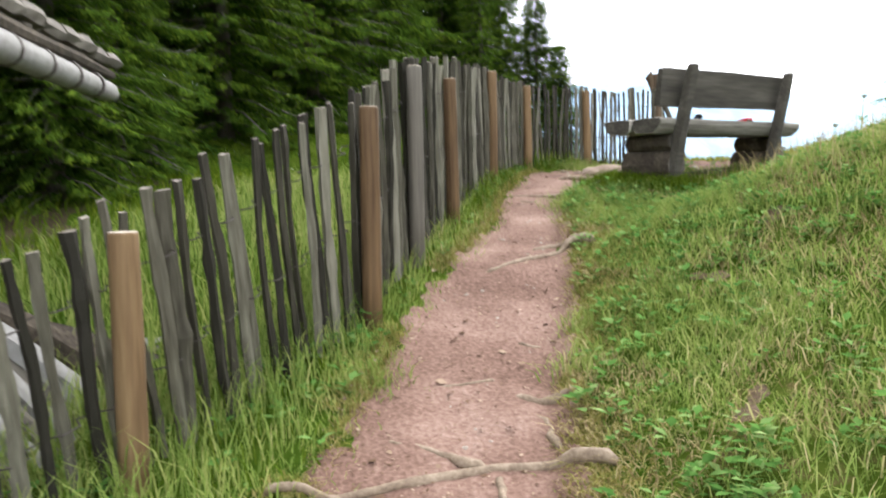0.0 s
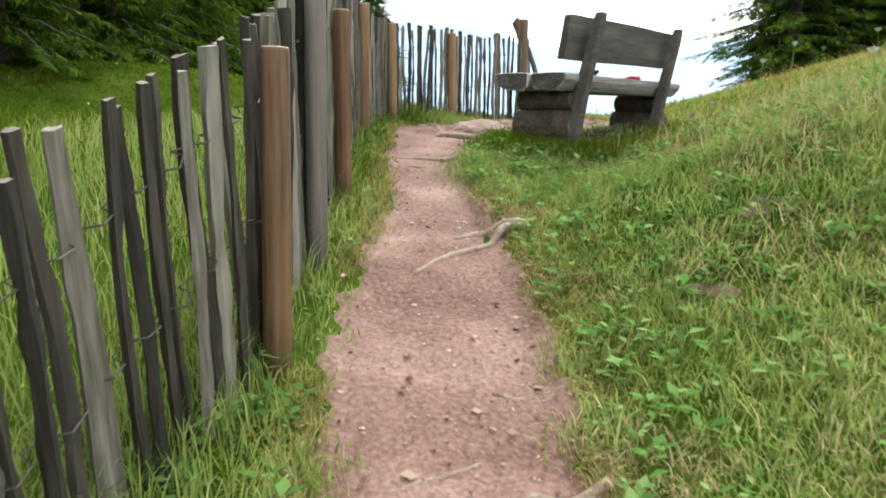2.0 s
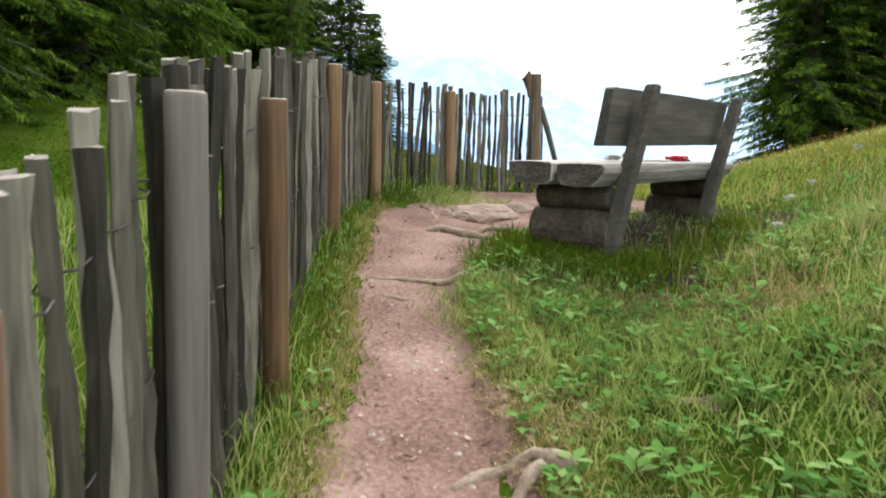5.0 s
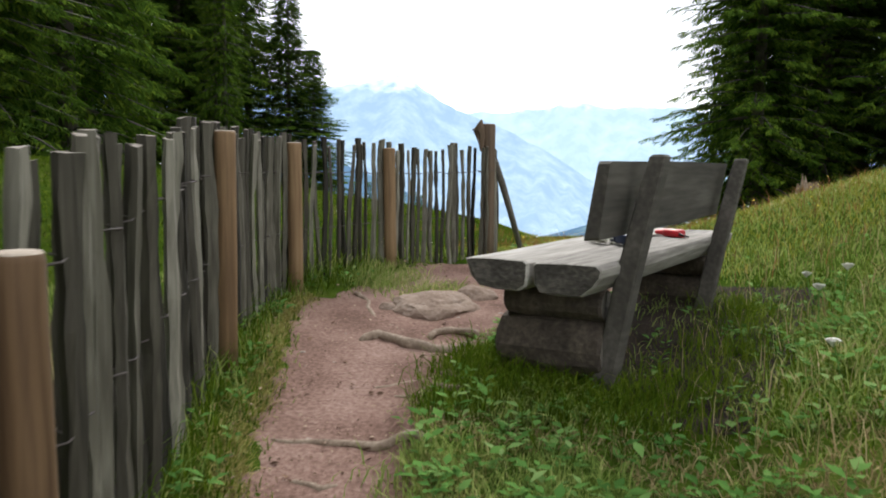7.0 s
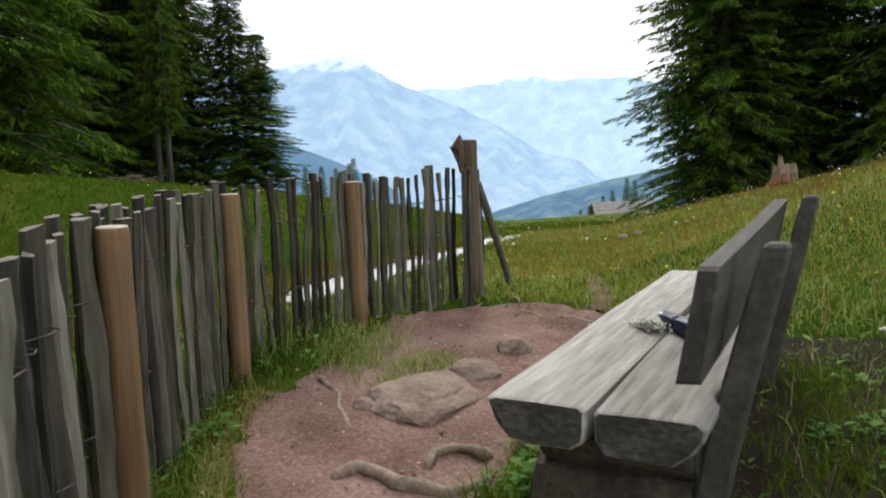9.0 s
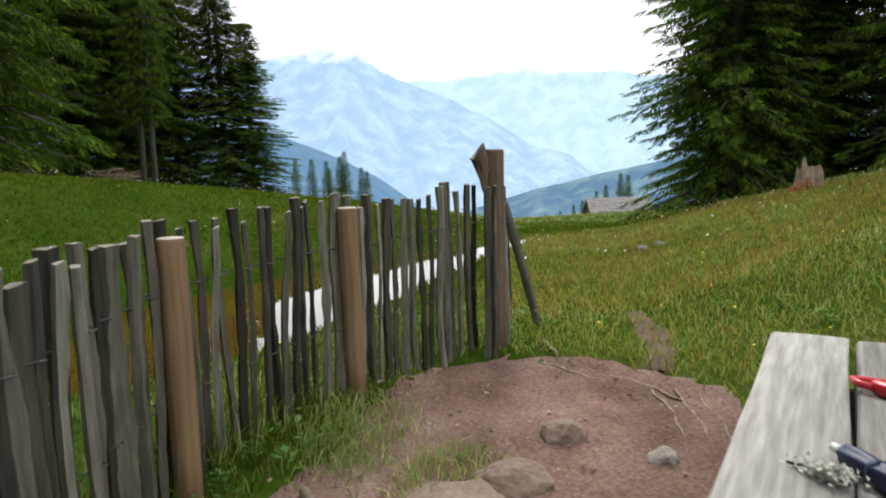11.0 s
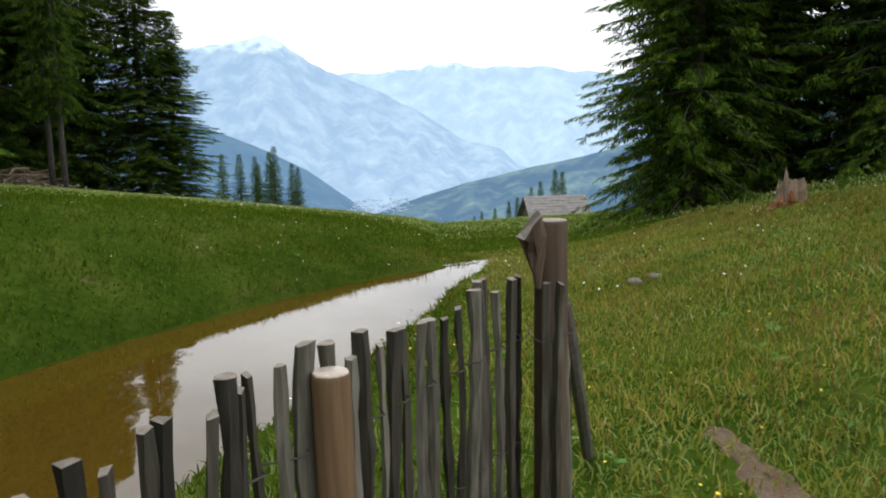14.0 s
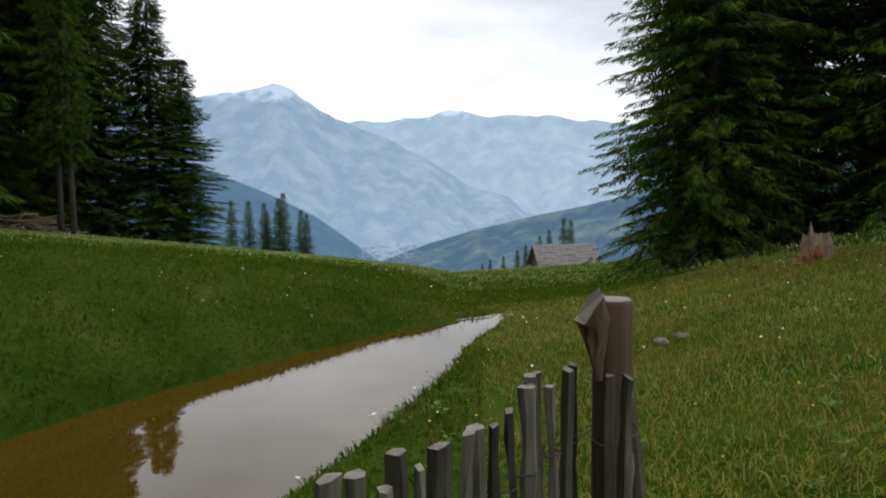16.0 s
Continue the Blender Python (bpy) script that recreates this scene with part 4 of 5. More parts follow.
def leash():
    t = thing("retractable_leash", "red plastic retractable dog leash on the bench seat", "leash", at=(3.54, 10.13, SEAT_Z + 0.022), rz=-80)
    rings = []
    for z, k in [(-0.022, 0.85), (-0.016, 1.0), (0.014, 1.0), (0.022, 0.84)]:
        rings.append([(k * (0.075 if math.cos(a) > 0 else 0.1) * math.cos(a), k * 0.05 * math.sin(a), z) for a in [6.283 * j / 22 for j in range(22)]])
    v, f = loft(rings)
    part_mesh("case", mesh_from("case", v, f, M_RED, True), t)
    v, f = tube([(-0.08, 0.03, 0), (-0.13, 0.028, 0), (-0.17, 0.0, 0), (-0.13, -0.03, 0), (-0.08, -0.03, 0)], [0.014] * 5, 8)
    part_mesh("grip", mesh_from("grip", v, f, M_RED, True), t, label="red loop grip")
    v, f = tube([(0.06, -0.02, 0.0), (0.1, -0.03, -0.008), (0.14, -0.02, -0.014)], [0.009, 0.007, 0.006], 6)
    part_mesh("cord", mesh_from("cord", v, f, M_BLACK, True), t, label="black cord end")


def lichen():
    bm = bmesh.new()
    r = random.Random(3)
    for _ in range(300):
        x, y = r.gauss(0.01, 0.036), r.gauss(0, 0.02)
        a, s = r.uniform(0, 6.3), r.uniform(0.009, 0.022)
        z = r.uniform(0.004, 0.03)
        p = [Vector((x, y, z)), Vector((x + s * math.cos(a), y + s * math.sin(a), z + r.uniform(-0.005, 0.015))), Vector((x + s * math.cos(a + 0.8), y + s * math.sin(a + 0.8), z + r.uniform(0, 0.015)))]
        bm.faces.new([bm.verts.new(q) for q in p])
    t = thing("lichen_twig", "grey lichen-covered twig on the bench seat", "twig", at=(2.83, 9.77, SEAT_Z), rz=-75)
    v, f = tube([(-0.1, 0, 0.008), (-0.03, 0.008, 0.012), (0.07, -0.005, 0.008)], [0.004, 0.006, 0.004], 6)
    part_mesh("stem", mesh_from("stem", v, f, M_LOG), t, label="brown twig")
    part("lichen", bm, M_LICHEN, t, "grey bushy lichen")


umbrella()
leash()
lichen()


# ---- stump, brush, rocks on the slope, barn ----
def stump():
    x, y = 13.2, 20.1
    t = thing("tree_stump", "splintered pale tree stump with rotten orange wood", "stump", at=(x, y, h1(x, y) - 0.1))
    t.scale = (1.05, 1.05, 0.85)
    r = random.Random(8)
    rings = []
    n = 26
    jag = [r.choice((-0.22, -0.1, 0.0, 0.06, 0.16, 0.3)) * (0.6 + 0.4 * math.sin(3 * j)) for j in range(n)]
    for z, k in [(0, 1.4), (0.08, 1.14), (0.25, 0.98), (0.42, 0.9), (0.56, 0.84), (0.66, 0.74)]:
        ring = []
        for j in range(n):
            a = 6.283 * j / n
            q = 0.25 * k * (1 + 0.16 * math.sin(5 * a + 2) + 0.08 * math.sin(11 * a)) * r.uniform(0.9, 1.1)
            ring.append((q * math.cos(a), q * math.sin(a), z + jag[j] * (z / 0.66) ** 3))
        rings.append(ring)
    rings.append([(0.12 * math.cos(6.283 * j / n), 0.12 * math.sin(6.283 * j / n), 0.5 + 0.3 * jag[j]) for j in range(n)])
    rings.append([(0.06 * math.cos(6.283 * j / n), 0.06 * math.sin(6.283 * j / n), 0.3) for j in range(n)])
    v, f = loft(rings)
    part_mesh("trunk_base", mesh_from("stump", v, f, M_STUMP), t)
    for k in range(7):
        px, py, tall = -0.22 - 0.05 * k + r.uniform(-0.05, 0.05), -0.12 + r.uniform(-0.12, 0.12), 0.46 - 0.05 * k + r.uniform(-0.06, 0.06)
        v, f = tube([(px, py, -0.05), (px + r.uniform(-0.05, 0.02), py, tall * 0.55), (px + r.uniform(-0.12, 0.05), py + 0.03, tall)], [0.1, 0.075, 0.02], 6, 0.35, r)
        part_mesh("splinter", mesh_from("splinter", v, f, M_ROT), t, label="rotten orange-brown splinter")


M_STUMP = surface("splintered_wood", [(0.3, (0.13, 0.0864, 0.0576)), (0.5, (0.259, 0.194, 0.137)), (0.7, (0.374, 0.302, 0.23))], scale=8, fine=40, stretch=(1, 1, 0.15), rough=0.9, bump=1, dist=0.03)
M_ROT = surface("rotten_orange_wood", [(0.3, (0.119, 0.042, 0.0175)), (0.7, (0.294, 0.119, 0.049))], scale=9, fine=40, rough=0.95, bump=1, dist=0.03)
stump()
for k, (x, y, s) in enumerate([(7.7, 17.7, 0.08), (7.95, 17.65, 0.06)]):
    boulder("rock", x, y, s * 1.6, s * 0.7, s * 0.7, "pale stone lying in the hillside grass", 11 + k, 0.3)


def barn():
    x, y = 40.4, 69.8
    g = h1(x, y)
    t = thing("barn", "low dark log barn with a grey shingle roof", "barn", at=(x, y, g - 0.75), rz=-17)
    L, W, H, R = 5.2, 4.2, 1.6, 1.75
    b = bmesh.new()
    bmesh.ops.create_cube(b, size=1, matrix=Matrix.Translation((0, 0, H / 2)) @ Matrix.Diagonal((L, W, H, 1)))
    for sx in (-1, 1):
        p = [b.verts.new((sx * L / 2, -W / 2, H)), b.verts.new((sx * L / 2, W / 2, H)), b.verts.new((sx * L / 2, 0, H + R - 0.1))]
        b.faces.new(p)
    part("wall", b, M_SHEDWALL, t, "dark weathered board walls")
    for s in (-1, 1):
        b = bmesh.new()
        rows = 9
        for i in range(rows):
            f0, f1 = i / rows, (i + 1.12) / rows
            y0, y1 = s * (W / 2 + 0.55) * (1 - f0), s * (W / 2 + 0.55) * (1 - min(1, f1))
            z0, z1 = H - 0.35 + (R + 0.4) * f0 + 0.05, H - 0.35 + (R + 0.4) * min(1, f1) + 0.02
            for j in range(16):
                xa, xb = -L / 2 - 0.4 + (L + 0.8) * j / 16, -L / 2 - 0.4 + (L + 0.8) * (j + 0.97) / 16
                dz = 0.02 * math.sin(7 * j + 3 * i)
                vs = [b.verts.new(q) for q in ((xa, y0, z0 + dz), (xb, y0, z0 + dz), (xb, y1, z1), (xa, y1, z1), (xa, y0, z0 + dz - 0.06), (xb, y0, z0 + dz - 0.06), (xb, y1, z1 - 0.06), (xa, y1, z1 - 0.06))]
                for q in ((0, 1, 2, 3), (7, 6, 5, 4), (0, 4, 5, 1), (1, 5, 6, 2), (3, 2, 6, 7), (0, 3, 7, 4)):
                    b.faces.new([vs[a] for a in q])
        part("roof", b, M_ROOF, t, "grey weathered shingle roof slope")


barn()


def brush_pile():
    r = random.Random(44)
    x0, y0 = -1.5, 48.0
    t = thing("brush_pile", "heap of dry brown brushwood at the wood's edge", "brush pile", at=(x0, y0, h1(x0, y0)))
    for k in range(60):
        dx, dy = r.gauss(0, 0.9), r.gauss(0, 0.5)
        z = h1(x0 + dx, y0 + dy) - h1(x0, y0) + max(0.05, 0.9 - 0.5 * abs(dx)) * r.random()
        az, ln = r.uniform(0, 6.3), r.uniform(0.5, 1.1)
        p = Vector((dx, dy, z))
        q = Vector((math.cos(az), math.sin(az), r.uniform(-0.3, 0.3))) * ln
        v, f = tube([p - q, p + Vector((0, 0, 0.05)), p + q], [0.03, 0.04, 0.02], 5)
        part_mesh("branch", mesh_from("branch", v, f, M_STUMP), t)


brush_pile()

# far spruces beyond the meadow's edge
for k, (d, l, s) in enumerate([(84, -23.6, 0.36), (86, -22.2, 0.4), (85, -20.2, 0.35), (87, -19.0, 0.42), (84, -17.8, 0.4), (88, -16.6, 0.36), (85, -15.4, 0.3), (90, -21, 0.36),
                               (96, 6.0, 0.2), (97, 7.8, 0.22), (95, 9.4, 0.24), (98, 10.8, 0.27), (96, 12.4, 0.3), (99, 14.0, 0.34), (97, 15.6, 0.38), (101, 17.2, 0.4), (96, 5.0, 0.18)]):
    x, y = dl(d, l)
    spruce(4, x, y, s, k * 50, "far spruces beyond the meadow")


# ---- log shelter and wood pile behind the fence's lower end ----
M_BIRCH = surface("pale_birch_bark", [(0.3, (0.06, 0.055, 0.05)), (0.45, (0.21, 0.205, 0.2)), (0.7, (0.31, 0.305, 0.3))], scale=6, fine=30, rough=0.7, bump=0.5, dist=0.01)


def shelter():
    g = h1(-1.3, 3.0)
    t = thing("log_shelter", "small open log shelter with a birch eave pole", "shelter", at=(0, 0, 0))
    a, b = Vector((-0.62, 3.0, 1.9)), Vector((-1.25, 6.0, 1.88))
    pts = [a + (b - a) * f for f in (0, 0.25, 0.5, 0.75, 0.97, 1)]
    v, f = tube(pts, [0.068, 0.066, 0.064, 0.06, 0.054, 0.034], 12, 0.03, rng)
    part_mesh("eave_pole", mesh_from("eave_pole", v, f, M_BIRCH, True), t, label="pale birch eave pole")
    for k in range(7):
        p = a + (b - a) * (0.22 + 0.11 * k)
        d = (b - a).normalized() * 0.012
        v, f = tube([p - d, p, p + d], [0.066, 0.069, 0.066], 12)
        part_mesh("band", mesh_from("band", v, f, M_WIRE), t, label="dark binding band")
    v, f = tube([a + (b - a) * f + Vector((0.015, 0, 0.088 + 0.006 * math.sin(9 * f))) for f in (0, 0.2, 0.4, 0.6, 0.8, 0.98)], [0.036, 0.034, 0.036, 0.034, 0.033, 0.024], 8, 0.08, rng)
    part_mesh("eave_board", mesh_from("eave_board", v, f, M_LOG), t, label="dark rough pole along the roof edge")
    for k in range(14):
        p = a + (b - a) * ((k + 0.5) / 14) + Vector((0.03, 0, 0.15 + 0.01 * (k % 3)))
        d = (b - a) / 28
        v, f = tube([p - d * 1.05, p, p + d * 1.05], [0.034, 0.042, 0.034], 6, 0.2, rng)
        part_mesh("roof_stone", mesh_from("roof_stone", v, f, M_GREYPOST), t, label="grey rough slab weighing the roof edge")
    for k in range(9):
        f0, f1 = k / 9, (k + 0.94) / 9
        p, q = a + (b - a) * f0 + Vector((-0.02, 0, 0.14)), a + (b - a) * f1 + Vector((-0.02, 0, 0.14))
        up = Vector((-1.3, -0.25, 0.42))
        bm = bmesh.new()
        th = Vector((0, 0, 0.03))
        c8 = [p, q, q + up, p + up]
        vs = [bm.verts.new(w) for w in c8] + [bm.verts.new(w + th + Vector((0, 0, 0.006 * (k % 3)))) for w in c8]
        for fc in ((3, 2, 1, 0), (4, 5, 6, 7), (0, 1, 5, 4), (1, 2, 6, 5), (2, 3, 7, 6), (3, 0, 4, 7)):
            bm.faces.new([vs[w] for w in fc])
        part("roof_board", bm, M_PICKET, t)
    for k, (x, y) in enumerate([(-0.72, 3.05), (-1.95, 2.75), (-2.5, 5.7)]):
        z0, z1 = h1(x, y) - 0.1, 1.93 if k == 0 else 2.3
        v, f = tube([(x, y, z0), (x, y, (z0 + z1) / 2), (x, y, z1)], [0.06, 0.058, 0.055], 10, 0.04, rng)
        part_mesh("corner_post", mesh_from("corner_post", v, f, M_LOG, True), t)


def wood_pile():
    t = thing("wood_pile", "leaning stack of grey split logs behind the fence", "wood pile", at=(0, 0, 0))
    r = random.Random(21)
    for k in range(64):
        f = k / 63
        x0, y0 = -0.78 - 0.5 * r.random(), 5.15 - 1.9 * f + r.uniform(-0.1, 0.1)
        z0 = h1(x0, y0) - 0.04
        top = Vector((x0 - 0.4, y0 - 0.28, 0.72 + 0.85 * min(1, f * 1.7) - 0.2 * r.random()))
        foot = Vector((x0 + 0.1, y0 + 0.16, z0))
        v, fc = tube([foot, foot.lerp(top, 0.5) + Vector((0, 0, 0.02)), top], [0.066, 0.07, 0.058], 7, 0.18, r)
        me = mesh_from("split_log", v, fc, (M_BIRCH, M_LOG, M_GREYPOST)[k % 3])
        part_mesh("split_log", me, t)


shelter()
wood_pile()


# ---- grass, weeds and flowers ----
def blades(name, label, x, y, tall, wide, lean, seed, material=M_GRASS, cat="grass"):
    """Single bent blades rooted on the ground at every x, y."""
    g = np.random.RandomState(seed)
    n = len(x)
    z = height(x, y) - 0.01
    az, az2 = g.uniform(0, 6.283, n), g.uniform(0, 6.283, n)
    tall = tall * g.uniform(0.45, 1.25, n)
    bend = tall * lean * g.uniform(0.2, 1.3, n)
    w = wide * g.uniform(0.6, 1.3, n)
    cx, cy, dx, dy = np.cos(az) * w, np.sin(az) * w, np.cos(az2) * bend, np.sin(az2) * bend
    v = np.empty((n, 5, 3))
    v[:, 0] = np.stack([x - cx, y - cy, z], 1)
    v[:, 1] = np.stack([x + cx, y + cy, z], 1)
    v[:, 2] = np.stack([x + cx * 0.75 + dx * 0.35, y + cy * 0.75 + dy * 0.35, z + tall * 0.58], 1)
    v[:, 3] = np.stack([x - cx * 0.75 + dx * 0.35, y - cy * 0.75 + dy * 0.35, z + tall * 0.58], 1)
    v[:, 4] = np.stack([x + dx, y + dy, z + tall * (1 - 0.25 * lean)], 1)
    o = (np.arange(n) * 5)[:, None]
    f = np.concatenate([o + np.array([[0, 1, 2]]), o + np.array([[0, 2, 3]]), o + np.array([[3, 2, 4]])], 0)
    return tagged(new(name, big_mesh(name, v.reshape(-1, 3), f, material)), label, cat, kind="stuff")


BARE_SPOTS = [(1.6, 2.9, 0.2), (1.85, 2.55, 0.22), (1.5, 3.5, 0.15), (2.2, 2.9, 0.2), (1.75, 4.5, 0.17), (2.35, 3.9, 0.22), (1.95, 5.8, 0.2), (2.45, 6.3, 0.24), (2.05, 7.1, 0.17), (2.9, 5.2, 0.22), (1.75, 8.1, 0.14)]


def trod_mask(x, y, margin):
    """True off the path, the bench's ground and the water."""
    t = np.minimum(x - np.interp(y, EDGE_Y, EDGE_L), np.interp(y, EDGE_Y, EDGE_R) - x)
    t = np.where(y < 12.45, t, -1)
    f = np.clip((y - 11.75) / 2.3, 0, 0.6)
    trail = (np.abs(x - 3.75 - 1.3 * f) > 0.17 * np.sin(np.pi * np.clip(0.12 + f * 1.43, 0, 1))) | (y < 11.75) | (y > 13.13) | (np.sin(91 * x + 37 * y) > 0.0)
    u, w = (x - 1.915) * 0.737 + (y - 9.27) * 0.676, (y - 9.27) * 0.737 - (x - 1.915) * 0.676
    bare = (u > 0.12 + 0.05 * np.sin(9 * w)) & (u < 2.9) & (w < -0.08) & (w > -1.25 + 0.1 * np.sin(5 * u)) & (np.sin(83 * x + 61 * y) < np.interp(w, [-1.25, -0.75, -0.5], [0.2, 0.75, 0.95]))
    for px, py, pr in BARE_SPOTS:
        bare |= (np.sin(71 * x + 97 * y) < 0.45) & (np.hypot(x - px, (y - py) * 0.8) < 0.8 * pr * (0.6 + 0.4 * np.sin(17 * x + 5) * np.sin(19 * y)))
    return (t < margin) & (pond_distance(x, y) > 0.03) & trail & ~bare


def patchy(x, y, s=1.0):
    return 0.5 + 0.5 * (0.6 * np.sin(2.3 * x * s + 1.3 * np.sin(1.9 * y * s)) * np.sin(2.1 * y * s + 0.7) + 0.4 * np.sin(5.7 * x * s + 1 + np.sin(4.4 * y * s)) * np.sin(5.1 * y * s))


def scatter(n, x0, x1, y0, y1, seed, margin=0.0, keep=0.35, s=1.0):
    g = np.random.RandomState(seed)
    x, y = g.uniform(x0, x1, n), g.uniform(y0, y1, n)
    ok = trod_mask(x, y, margin + g.normal(0, 0.03, n)) & (g.rand(n) < keep + (1 - keep) * patchy(x, y, s))
    return x[ok], y[ok]


def fence_off(x, y):
    """Distance left of the fence line."""
    fy = [p[1] for p in FENCE]
    fx = [p[0] for p in FENCE]
    return np.interp(y, fy, fx) - x


# verge between path and fence, taller against the palings
x, y = scatter(95000, -1.2, 3.4, 1.5, 13.0, 31, 0.09, 0.6)
off = fence_off(x, y)
edge = np.interp(y, EDGE_Y, EDGE_L) - x
ok = (off > -0.9) & (off < 0.5) & (x < np.interp(y, EDGE_Y, EDGE_L) + 0.15)
x, y, off, edge = x[ok], y[ok], off[ok], edge[ok]
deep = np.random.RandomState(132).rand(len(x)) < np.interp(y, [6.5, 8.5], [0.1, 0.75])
tall = 0.075 + 0.19 * np.clip(edge / 0.35, 0, 1)
blades("verge_grass", "lush green grass growing along the fence", x[~deep], y[~deep], tall[~deep], 0.0032, 0.6, 32)
blades("verge_grass", "deep green grass along the upper fence", x[deep], y[deep], tall[deep], 0.0036, 0.7, 132, M_GRASS_SHADED_DEEP)
# tall seeding grass behind the fence
x, y = scatter(60000, -5, 3.6, 2.0, 14.5, 33, 0, 0.5)
off = fence_off(x, y)
ok = (off > 0.12) & (off < 2.6)
blades("bank_grass", "tall meadow grass on the pond bank behind the fence", x[ok], y[ok], np.interp(off[ok], [0.1, 0.5, 2.6], [0.26, 0.32, 0.2]) * np.interp(y[ok], [9.5, 11], [1, 0.32]), 0.0035, 0.5, 34)
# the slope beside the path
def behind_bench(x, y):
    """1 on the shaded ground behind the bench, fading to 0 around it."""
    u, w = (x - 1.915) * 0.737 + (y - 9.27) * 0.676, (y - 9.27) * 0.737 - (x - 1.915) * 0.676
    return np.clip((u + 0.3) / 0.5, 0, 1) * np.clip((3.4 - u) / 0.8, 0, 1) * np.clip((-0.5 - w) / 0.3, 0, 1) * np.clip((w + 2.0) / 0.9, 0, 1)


x, y = scatter(240000, 0.9, 5.4, -0.5, 10.6, 35, 0.1, 0.06)
e = x - np.interp(y, EDGE_Y, EDGE_R)
g = np.random.RandomState(135).rand(len(x), 2)
ok = (e > -0.12) & (g[:, 0] > 0.75 * behind_bench(x, y)) & (g[:, 1] < np.interp(x, [3.2, 5.4], [1, 0.15]))
x, y, e = x[ok], y[ok], e[ok]
ok = (g[ok, 0] < 0.3) | (patchy(x + 3, y, 1.15) < 0.6)
x, y, e = x[ok], y[ok], e[ok]
hgt = (0.045 + 0.085 * np.clip(e / 0.7, 0, 1)) * (0.5 + patchy(x, y, 0.8))
blades("slope_grass", "tussocky green and straw-coloured grass on the slope", x, y, hgt, 0.0032, 1.1, 36)
x, y = scatter(95000, 3.0, 11, -1.5, 13, 37, 0, 0.4)
ok = np.random.RandomState(136).rand(len(x)) < np.interp(x, [3.0, 5.0], [0.1, 1])
blades("slope_grass", "long meadow grass higher on the slope", x[ok], y[ok], np.interp(y[ok], [8, 11], [0.16, 0.09]), 0.005, 0.9, 38)
# Lush grass behind the bench, coloured darker to stand in for its shade.
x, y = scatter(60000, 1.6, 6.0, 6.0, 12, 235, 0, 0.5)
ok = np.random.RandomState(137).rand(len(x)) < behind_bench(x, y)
blades("shaded_grass", "deep green grass behind the bench, darkened for its shade", x[ok], y[ok], 0.11, 0.0038, 1.0, 236, M_GRASS_SHADED_DEEP)
# yellowed short grass along both edges of the path
g = np.random.RandomState(237)
n = 34000
y = g.uniform(2.2, 11.0, n)
right = g.rand(n) < 0.6
x = np.where(right, np.interp(y, EDGE_Y, EDGE_R) + np.abs(g.normal(0, 1, n)) * np.interp(y, [5, 6.5, 8.5], [0.14, 0.32, 0.22]) - 0.03, np.interp(y, EDGE_Y, EDGE_L) - np.abs(g.normal(0, 0.1, n)) + 0.03)
ok = ((patchy(x, y, 1.3) > 0.42) | (right & (y > 6) & (y < 8.6) & (patchy(x, y, 2.1) > 0.4))) & ((y < 8.6) | ~right)
x, y = x[ok], y[ok]
blades("edge_grass", "short yellowed grass fraying the path's edges", x, y, 0.06, 0.0028, 1.5, 238, leafy("yellowed_grass", [(0.25, (0.16, 0.17, 0.04)), (0.55, (0.3, 0.27, 0.09)), (0.8, (0.42, 0.34, 0.17))]))
# meadow beyond the fence's end and round the pond
x, y = scatter(130000, 2.8, 15, 11.0, 24, 39, 0, 0.4)
side = fence_off(x - np.maximum(y - 12.5, 0) * 0.52, np.minimum(y, 12.5))
ok = (fence_off(x, np.minimum(y, 12.5)) < 0) & (side < 0.3 + 0.25 * np.sin(3 * y)) & (np.random.RandomState(9).rand(len(x)) < 0.25 + 1.1 * (1 - patchy(x, y, 0.45)))
blades("meadow_grass", "flowering hillside meadow grass past the fence", x[ok], y[ok], 0.1, 0.006, 1.0, 40, M_GRASS_DRY)
# Bank grass is deep green, its tone lowered for the wood's shade.
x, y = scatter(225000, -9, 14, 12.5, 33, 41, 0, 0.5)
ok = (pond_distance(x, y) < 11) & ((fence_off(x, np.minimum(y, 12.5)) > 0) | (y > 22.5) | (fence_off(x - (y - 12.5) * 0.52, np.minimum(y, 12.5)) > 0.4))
blades("shore_grass", "deep green grass along the pond's shore, darkened for the wood's shade", x[ok], y[ok], 0.095 * (0.55 + 0.9 * patchy(x[ok], y[ok], 0.9)), 0.0085, 1.1, 42, M_GRASS_SHADED_DEEP)
x, y = scatter(80000, -16, 26, 18, 60, 43, 0, 0.6, 0.3)
ok = pond_distance(x, y) > 7
blades("far_meadow_grass", "sunlit far meadow grass", x[ok], y[ok], 0.1, 0.022, 0.9, 44)
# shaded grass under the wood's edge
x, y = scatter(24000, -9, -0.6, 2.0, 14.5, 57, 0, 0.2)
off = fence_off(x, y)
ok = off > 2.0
blades("wood_edge_grass", "deep green grass along the wood's edge", x[ok], y[ok], 0.2, 0.008, 0.6, 58, M_GRASS_SHADED_DEEP)
# fresh green patches between the olive ones
x, y = scatter(42000, 2.8, 15, 11.0, 24, 139, 0, 0.0, 0.45)
ok = (fence_off(x, np.minimum(y, 12.5)) < 0) & (fence_off(x - np.maximum(y - 12.5, 0) * 0.52, np.minimum(y, 12.5)) < 0.4)
blades("meadow_grass", "fresh green patches of hillside meadow grass", x[ok], y[ok], 0.09, 0.006, 1.1, 140)
